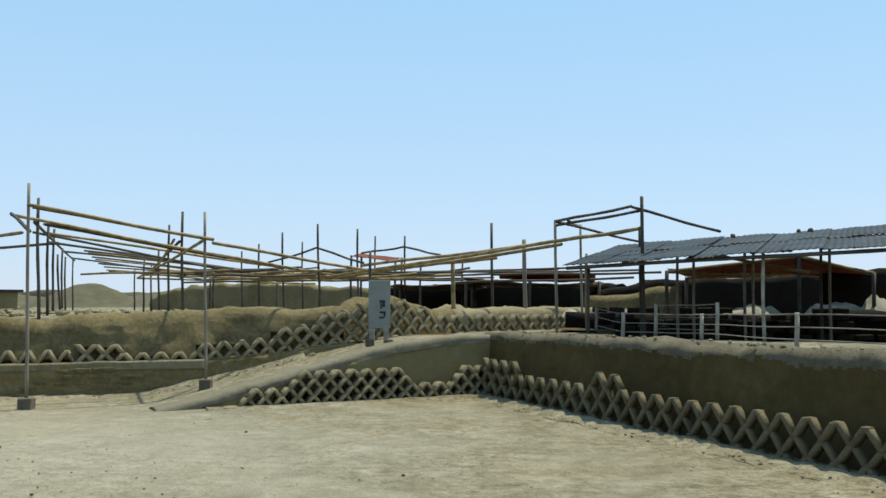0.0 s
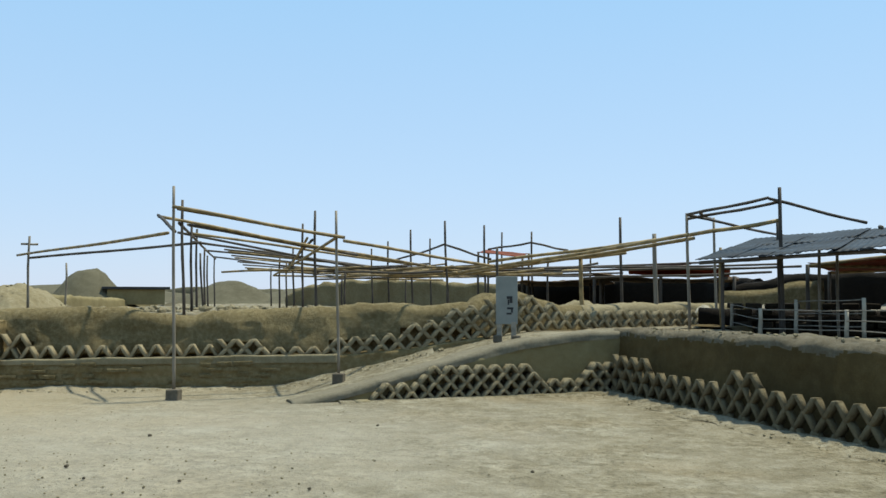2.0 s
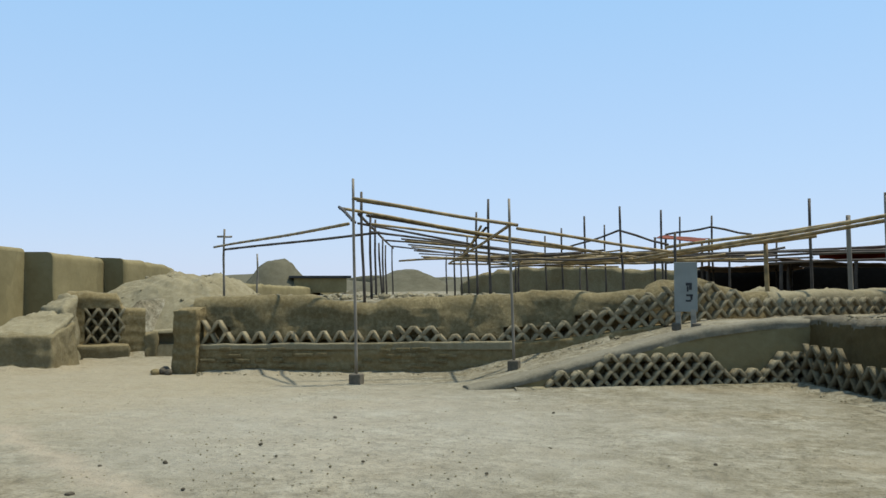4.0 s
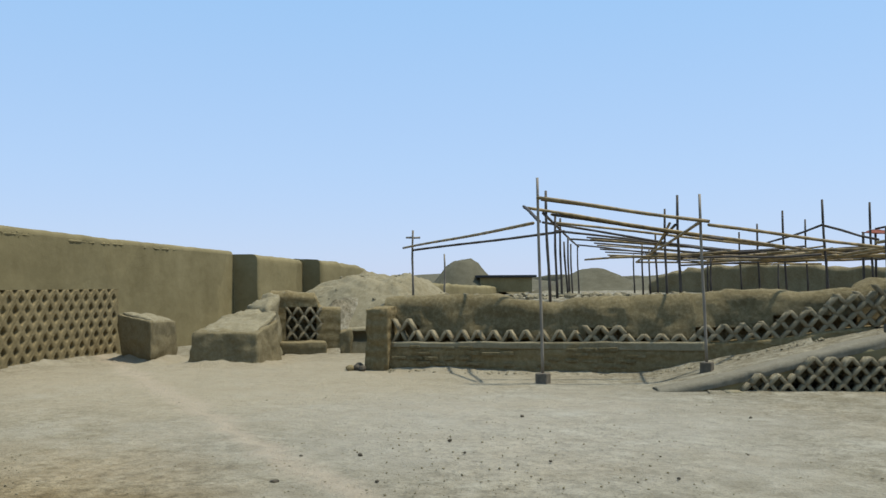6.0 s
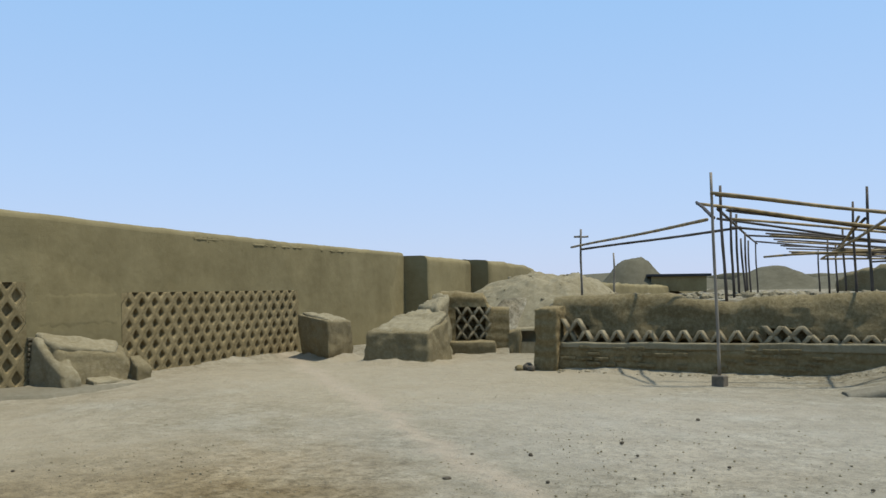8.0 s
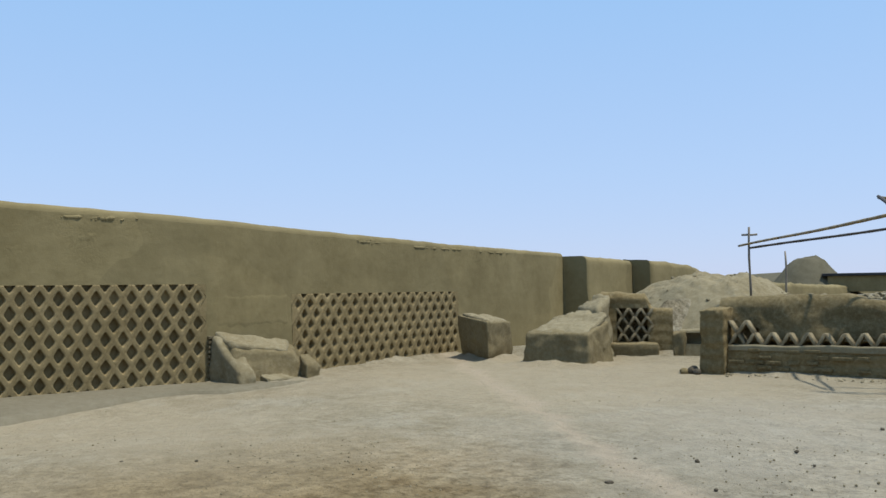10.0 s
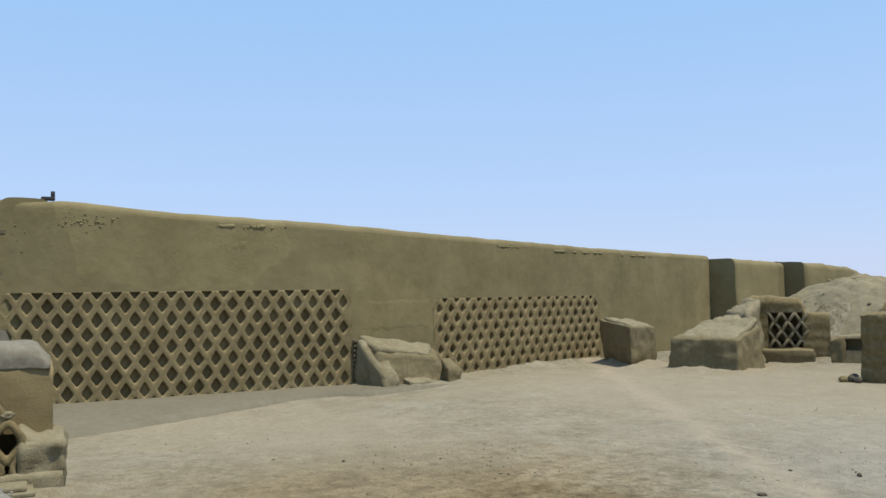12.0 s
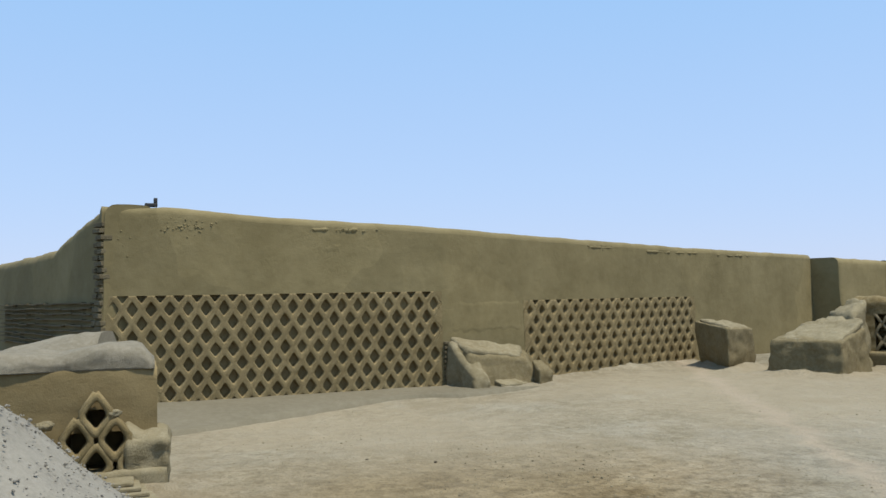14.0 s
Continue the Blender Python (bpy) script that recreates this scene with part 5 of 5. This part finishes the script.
# ---- roofs ----
def patch_bm(a, b, c, d, nu, nv, sag=0.0, wave=0.0, waves=8, seed=0.0, rag=0.0, thick=0.012):
    """A sheet between four corners (a-b near edge, d-c far edge), sagging or corrugated, with thickness."""
    a, b, c, d = (Vector(q) for q in (a, b, c, d))
    bm = bmesh.new()
    sides = []
    for off in (0, -thick):
        g = []
        for i in range(nu + 1):
            u = i / nu
            row = []
            for j in range(nv + 1):
                v = j / nv
                q = (a * (1 - u) + b * u) * (1 - v) + (d * (1 - u) + c * u) * v
                q.z += off - sag * 4 * (u * (1 - u)) * (1 - 0.5 * v) + wave * math.sin(2 * math.pi * waves * u)
                if rag:
                    q.z += rag * nz(q, 1.7, seed)
                    if j in (0, nv):
                        q += (d - a).normalized() * rag * 2.0 * nz(q, 3.0, seed + 3)
                row.append(bm.verts.new(q))
            g.append(row)
        sides.append(g)
    for g in sides:
        for i in range(nu):
            for j in range(nv):
                bm.faces.new((g[i][j], g[i + 1][j], g[i + 1][j + 1], g[i][j + 1]))
    t, o = sides
    for i in range(nu):
        for j in (0, nv):
            bm.faces.new((t[i][j], t[i + 1][j], o[i + 1][j], o[i][j]))
    for j in range(nv):
        for i in (0, nu):
            bm.faces.new((t[i][j], t[i][j + 1], o[i][j + 1], o[i][j]))
    return bm


shelter = thing("roof_shelter", "shelter with blue-grey corrugated sheet roof on thin posts", "shelter", "shelters")
rnd = random.Random(5)
NL, NR, FL, FR = Vector((2.15, 15.42, 2.27)), Vector((9.2, 12.4, 2.62)), Vector((3.7, 18.7, 2.83)), Vector((11.0, 16.2, 3.22))
K = 15
for k in range(K):
    for row, (v0, v1) in enumerate(((-0.015, 0.56), (0.5, 1.02))):
        skew = rnd.uniform(-0.012, 0.012)
        u0, u1 = k / K - 0.008 + skew * 0.5, (k + 1) / K + 0.008 + skew * 0.5
        lift = 0.015 * (k % 2) + 0.015 * row + rnd.uniform(-0.008, 0.015)
        tip = rnd.uniform(-0.005, 0.02)
        n0, n1 = NL.lerp(NR, u0), NL.lerp(NR, u1)
        f0, f1 = FL.lerp(FR, u0), FL.lerp(FR, u1)
        q = [n0.lerp(f0, v0), n1.lerp(f1, v0), n1.lerp(f1, v1), n0.lerp(f0, v1)]
        sl = (f0 - n0).normalized()
        j1, j2 = rnd.uniform(-0.04, 0.02), rnd.uniform(-0.03, 0.06)
        q = [q[0] + sl * j1, q[1] + sl * j1, q[2] + sl * j2, q[3] + sl * j2]
        for i, c in enumerate(q):
            c.z += lift + (tip if i in (1, 2) else 0.0)
        part("roof_sheet", patch_bm(*q, 36, 6, 0, 0.005, 6, k + 20 * row, 0.014, 0.012), SHEET, shelter)
for k, (u, v) in enumerate(((0.3, 0.96), (0.46, 0.97), (0.49, 0.95))):
    m = NL.lerp(NR, u).lerp(FL.lerp(FR, u), v)
    bm = bmesh.new()
    bmesh.ops.create_icosphere(bm, subdivisions=2, radius=0.05)
    for w_ in bm.verts:
        w_.co += w_.normal * 0.05 * nz(w_.co, 9.0, k)
    part("ballast_stone", bm, STONE, shelter).location = (m.x, m.y, m.z + 0.05)
for v in (0.0, 0.5, 0.95):
    a, b = NL.lerp(FL, v), NR.lerp(FR, v)
    pole("purlin", (a.x, a.y, a.z - 0.055), (b.x, b.y, b.z - 0.055), 0.03, DARKPOLE, shelter, "", 0.02)
for x, y, zt, mt in ((2.92, 18.0, 2.62, BAMBOO), (2.55, 15.5, 2.25, DARKPOLE), (4.74, 17.88, 2.8, PIPE), (4.96, 17.5, 2.75, PIPE), (5.9, 17.3, 2.8, FENCEWOOD), (6.05, 17.25, 2.8, FENCEWOOD), (7.18, 16.8, 2.85, DARKPOLE), (7.3, 16.7, 2.85, PIPE), (5.16, 14.26, 2.42, FENCEWOOD), (7.9, 13.1, 2.5, FENCEWOOD)):
    pole("post", (x, y, gz(x, y) - 0.05), (x, y, zt), 0.028, mt, shelter, "", 0.015)
pole("brace", (5.2, 17.5, 2.6), (7.0, 16.9, 2.2), 0.03, BAMBOO, shelter)

tent = thing("mat_shelter", "shelter of red-brown mats sagging over dark diggings", "shelter", "shelters")
MA, MB, MC, MD, ME, MF = (4.95, 19.58, 2.37), (7.54, 18.74, 2.68), (8.75, 17.99, 2.29), (6.36, 23.14, 2.33), (9.10, 22.64, 2.43), (10.20, 21.72, 2.33)
part("mat", patch_bm(MA, MB, ME, MD, 24, 10, 0.08, 0, 1, 3.0, 0.04), RUST, tent, "red-brown cloth mat")
part("mat", patch_bm(MB, MC, MF, ME, 24, 10, 0.06, 0, 1, 6.0, 0.04), RUST, tent, "red-brown cloth mat")
for a, b in ((MA, MB), (MB, MC), (MD, ME), (ME, MF), (MB, ME), (MA, ME)):
    pole("rafter", (a[0], a[1], a[2] - 0.06), (b[0], b[1], b[2] - 0.06), 0.035, BAMBOO, tent)
for q in (MA, MB, MC, MD, ME, MF):
    pole("post", (q[0], q[1], 1.0), (q[0], q[1], q[2] - 0.03), 0.04, DARKPOLE, tent)

dark = thing("mat_shelter", "low shelter of dark brown reed mats beyond the terrace", "shelter", "shelters")
part("mat", patch_bm((0.5, 22.6, 2.28), (4.0, 22.0, 2.12), (4.8, 27.0, 2.12), (0.9, 28.0, 2.2), 24, 12, 0.08, 0, 1, 9.0, 0.08), MAT, dark, "brown reed mat")
part("mat", patch_bm((-1.7, 24.6, 2.12), (0.9, 23.6, 2.18), (1.4, 29.0, 2.1), (-1.4, 29.5, 2.05), 20, 12, 0.06, 0, 1, 12.0, 0.08), MAT, dark, "brown reed mat")
part("mat", patch_bm((1.4, 22.4, 2.42), (3.8, 22.0, 2.36), (4.2, 24.5, 2.22), (1.6, 25.0, 2.28), 20, 10, 0.05, 0, 1, 15.0, 0.06), RUST, dark, "red-brown mat")
for x, y in ((0.6, 22.7), (2.2, 22.4), (3.9, 22.1), (-1.6, 24.6), (0.8, 23.9), (4.6, 26.6), (1.0, 27.6), (-1.4, 29.2)):
    pole("post", (x, y, 1.1), (x, y, 2.16), 0.04, DARKPOLE, dark)
small = thing("mat_canopy", "scrap of brown matting slung between poles", "canopy")
part("mat", patch_bm((-2.6, 24.6, 2.93), (-1.3, 24.6, 2.80), (-1.2, 26.0, 2.95), (-2.4, 26.2, 3.08), 12, 8, 0.04, 0, 1, 2.0, 0.05), RUST, small)
for x, y, zt in ((-2.55, 24.65, 2.92), (-1.32, 24.65, 2.8), (-1.2, 25.9, 2.93), (-2.4, 26.1, 3.05)):
    pole("post", (x, y, 1.2), (x, y, zt), 0.03, DARKPOLE, small)

# added near-black walls stand in for shade under the roofs; two stay adobe
for nm, path, top, th, mt, sd in (("wall_dig", [(2.6, 18.9), (5.2, 18.4), (9.6, 16.6)], [(0, 1.42), (3, 1.4), (8, 1.5)], 0.6, SHADEBLACK, 41.0),
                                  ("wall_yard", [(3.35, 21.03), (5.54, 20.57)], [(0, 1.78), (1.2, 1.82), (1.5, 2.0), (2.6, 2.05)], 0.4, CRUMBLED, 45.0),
                                  ("wall_yard_end", [(8.8, 20.71), (10.39, 19.96)], [(0, 2.36), (3, 2.44)], 0.4, SHADEBLACK, 46.0),
                                  ("wall_dig_back", [(-1.8, 29.8), (4.0, 28.4), (5.0, 26.0)], [(0, 2.15), (5, 2.25), (9, 2.2)], 0.5, SHADEBLACK, 42.0),
                                  ("wall_dig_far", [(4.2, 25.0), (9.0, 24.4), (16.0, 22.5)], [(0, 1.95), (1.5, 2.25), (5, 2.4), (12, 2.5)], 0.6, SHADEBLACK, 43.0),
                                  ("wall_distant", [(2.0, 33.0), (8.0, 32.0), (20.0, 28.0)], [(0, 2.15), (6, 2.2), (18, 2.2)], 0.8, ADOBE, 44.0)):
    tagged(adobe_wall(nm, path, top, th, mt, base=((0, 0.1),), seed=sd, step=0.25, wobble=0.05, ragged=0.07, zstep=0.3), "rough wall at the shelters, the near-black ones standing in for shade", "wall", kind="structure")
# bricks stacked unevenly along the diggings, the roof's shade in their near-black colour
dig_bricks = thing("brick_stack", "mud bricks stacked unevenly along the diggings, coloured near-black for shade", "bricks", kind="structure")
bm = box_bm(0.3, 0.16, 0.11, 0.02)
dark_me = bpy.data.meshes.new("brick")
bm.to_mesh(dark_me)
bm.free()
dark_me.materials.append(SHADEBRICK)
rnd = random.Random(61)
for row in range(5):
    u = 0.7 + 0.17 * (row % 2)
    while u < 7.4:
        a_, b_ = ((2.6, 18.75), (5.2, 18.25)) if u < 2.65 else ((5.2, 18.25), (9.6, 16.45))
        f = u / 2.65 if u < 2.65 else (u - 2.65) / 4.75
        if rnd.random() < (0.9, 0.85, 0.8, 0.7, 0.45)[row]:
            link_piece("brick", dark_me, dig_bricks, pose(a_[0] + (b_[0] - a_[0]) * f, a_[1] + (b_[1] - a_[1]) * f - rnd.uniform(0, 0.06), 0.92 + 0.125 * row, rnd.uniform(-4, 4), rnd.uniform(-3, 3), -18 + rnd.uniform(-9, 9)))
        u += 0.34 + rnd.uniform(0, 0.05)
for k, (x, y, rx, ry, h) in enumerate(((6.6, 18.9, 1.5, 0.8, 0.4), (8.2, 18.5, 1.5, 0.9, 0.46), (8.9, 18.2, 0.9, 0.6, 0.5), (0.2, 21.2, 1.3, 0.8, 0.16), (1.5, 21.8, 1.3, 0.8, 0.14), (4.1, 19.4, 0.7, 0.5, 0.3), (2.9, 20.0, 0.6, 0.5, 0.25))):
    tagged(mound("adobe_lump", x, y, rx, ry, h + 0.15, 1.0 if k not in (3, 4) else 1.22, LIME if k < 3 or k > 4 else PALE, 3.5, 0.25, 50.0 + k, 10 * k, 40, 0.07), "pale rounded lump of weathered adobe", "adobe lump", "adobe lumps")

# ---- fence along the terrace ----
fence = thing("fence", "low fence of pale stakes and rope wires", "fence")
stakes = [(3.11, 17.99, 0.98, 1.52), (2.99, 14.76, 0.98, 1.46), (3.61, 15.07, 0.98, 1.60), (4.12, 14.16, 0.98, 1.45), (4.38, 14.19, 0.98, 1.63), (4.51, 11.33, 0.98, 1.50), (5.8, 8.9, 0.98, 1.5)]
for x, y, z0, z1 in stakes:
    pole("stake", (x, y, z0), (x + 0.01, y, z1), 0.034, FENCEWOOD, fence, "", 0.01, 0.03, 0.0)
for i, j in ((0, 1), (1, 3), (2, 4), (3, 5), (5, 6)):
    for f in (0.3, 0.62, 0.95):
        a, b = stakes[i], stakes[j]
        pole("wire", (a[0], a[1], 1.0 + f * (a[3] - 1.0)), (b[0], b[1], 1.0 + f * (b[3] - 1.0)), 0.008, WIRE, fence, "", 0.015, None, 0.0)

# ---- sign on the ramp ----
SX, SY = -1.11, 15.55
sign = thing("sign_board", "grey painted board on two short legs beside the ramp", "sign", at=(SX, SY, 0))
bm = box_bm(0.38, 0.035, 0.84, 0.006)
ob = part("board", bm, BOARD, sign, smooth=False)
ob.location, ob.rotation_euler = (0, 0, 1.16), (0, 0, radians(4))
for dx in (-0.13, 0.12):
    o = part("leg", box_bm(0.09, 0.07, 0.42, 0.008), FENCEWOOD, sign, smooth=False)
    o.location = (dx, 0.02, 0.78)
for dx in (-0.16, 0.17):
    o = part("foot_block", box_bm(0.15, 0.16, 0.13, 0.02), CONCRETE, sign, smooth=False)
    o.location = (dx, -0.02, gz(SX, SY) - 0.02)
for k, (x, z, w, h) in enumerate(((0.05, 1.60, 0.1, 0.05), (0.075, 1.53, 0.05, 0.08), (0.03, 1.50, 0.03, 0.09), (0.06, 1.42, 0.11, 0.035), (0.09, 1.36, 0.035, 0.08), (0.04, 1.33, 0.09, 0.03))):
    o = part("lettering_bar", box_bm(w, 0.006, h, 0), INK, ob, smooth=False)
    o.location = (x, -0.019, z - 1.16)

# ---- distance ----
for k, (x, y, rx, ry, h, fl) in enumerate(((-30.0, 52.0, 3.0, 3.2, 2.1, 3.0), (-22.2, 55.8, 4.5, 3.5, 1.5, 2.0), (-13.0, 58.0, 15.0, 6.0, 1.2, 2.4), (-5.0, 60.0, 12.0, 5.0, 0.9, 2.2), (-40, 66, 20, 6, 1.4, 2.0))):
    tagged(mound("far_mound", x, y, rx, ry, h, 1.25, FARLAND, fl, 0.12, 60.0 + k, 0, 36), "distant brown earth mound", "hill", "distant mounds")
tagged(adobe_wall("wall_horizon", [(-60, 62), (-20, 68), (30, 62)], [(0, 2.4), (40, 2.3), (90, 2.3)], 1.5, FARLAND, base=((0, 0.8),), seed=70.0, step=1.2, wobble=0.1, ragged=0.3, zstep=0.6, round_=0.4), "distant ruined wall along the horizon", "wall", kind="structure")
tagged(adobe_wall("wall_far_yard", [(-11.4, 34.6), (-7.0, 33.8), (-2.0, 33.0)], [(0, 1.75), (0.8, 2.1), (2, 2.3), (5, 2.36), (7, 2.22), (9.5, 2.2)], 0.8, CRUSTED, base=((0, 0.9),), seed=72.0, step=0.2, wobble=0.08, ragged=0.1, zstep=0.2), "low broken adobe wall far behind the pole frames", "wall", kind="structure")
shed = thing("far_shed", "long low distant shed with a dark flat roof", "shed", at=(-27.0, 52.4, 1.2))
shed.rotation_euler = (0, 0, radians(27))
part("wall", box_bm(3.4, 1.6, 0.95, 0.02), ADOBE, shed, smooth=False)
o = part("roof", box_bm(4.0, 2.0, 0.16, 0.02), DARKROOF, shed, "black flat roof", smooth=False)
o.location = (0, 0, 0.95)
tagged(mound("rubble_mound", -15.6, 21.6, 5.2, 3.6, 1.6, 0.25, PALE, 4.0, 0.13, 80.0, -15, 120, 0.15), "pale eroded rubble mound behind the bay", "mound")

# rubble lines on the upper ground
rnd = random.Random(21)
spots = []
for k in range(420):
    x = rnd.uniform(-11.5, 1)
    y = 16.6 + (x + 9) * 0.28 + rnd.uniform(0.8, 9.0)
    r = rnd.choice((0.04, 0.05, 0.07, 0.1, 0.15))
    spots.append((x, y, 1.28 + r * 0.25, r))
for heap_ob in [o for o in scene.objects if o.name.startswith("rubble_mound")]:
    vs = heap_ob.data.vertices
    for k in range(220):
        v = vs[rnd.randrange(len(vs))].co
        if v.z > 0.9:
            spots.append((v.x, v.y, v.z, rnd.choice((0.025, 0.03, 0.04, 0.06))))
pebbles("scattered_rubble", spots, CLOD, "pale rubble scattered on the upper ground and mounds", "rubble", 21)

# crumbled clods lying below the eroded walls
spots = []
for k in range(260):
    u = rnd.uniform(0.4, 8.2)
    x, y = on_lw(u, -abs(rnd.gauss(0.05, 0.14)))
    spots.append((x, y, gz(x, y) + 0.01, rnd.choice((0.012, 0.018, 0.025, 0.04))))
for k in range(130):
    s = rnd.random()
    x, y = 0.55 + 5.0 * s - abs(rnd.gauss(0.05, 0.15)), 15.2 - 10.9 * s
    spots.append((x, y, gz(x, y) + 0.01, rnd.choice((0.01, 0.015, 0.022))))
for k in range(150):
    s = rnd.random()
    x, y = 0.95 + 5.65 * s + rnd.uniform(-0.12, 0.5), 15.85 - 12.5 * s
    spots.append((x, y, float(np.interp(s, (0, 0.2, 0.6, 1), (1.08, 1.12, 1.15, 1.15))) + rnd.uniform(-0.02, 0.02), rnd.choice((0.012, 0.02, 0.028, 0.04))))
pebbles("crumbled_clods", spots, CLOD, "crumbs of dried mud fallen at the wall feet", "rubble", 24)

# stones on the court floor
rnd = random.Random(22)
for k, (x, y, r) in enumerate(((-4.86, 9.82, 0.035), (-2.42, 11.04, 0.03), (-4.75, 7.92, 0.03), (-4.28, 7.42, 0.022), (-5.08, 6.83, 0.035), (-3.40, 7.45, 0.022), (-0.36, 8.32, 0.025), (-5.00, 5.54, 0.045),
                               (-5.54, 6.51, 0.025), (-4.28, 5.98, 0.022), (-2.18, 7.31, 0.025), (-8.22, 3.33, 0.025), (-8.67, 2.77, 0.022), (-1.92, 8.65, 0.018))):
    bm = bmesh.new()
    r *= 0.72
    bmesh.ops.create_icosphere(bm, subdivisions=2, radius=r)
    for v in bm.verts:
        v.co += v.normal * r * 0.6 * nz(v.co, 22, k)
        v.co.z *= 0.7
    o = mesh_object("stone", bm, STONE)
    o.location = (x, y, gz(x, y) + r * 0.35)
    tagged(o, "small dark stone lying on the sand", "stone", "stones on the court floor")
spots = []
for k in range(1300):
    a, rr = rnd.uniform(-30, 92), 4.0 + 9.5 * rnd.random() ** 1.3
    x, y = -rr * math.sin(radians(a)), rr * math.cos(radians(a))
    if gz(x, y) < 0.05:
        spots.append((x, y, gz(x, y) + 0.002, rnd.choice((0.004, 0.006, 0.008, 0.011))))
for k in range(2600):
    x, y = rnd.gauss(-5.6, 2.6), rnd.gauss(4.6, 2.2)
    if math.hypot(x, y) > 3.5:
        spots.append((x, y, gz(x, y) - 0.002, rnd.choice((0.004, 0.006, 0.008, 0.013))))
pebbles("gravel", spots, CLOD, "fine gravel strewn over the sand", "gravel", 25)
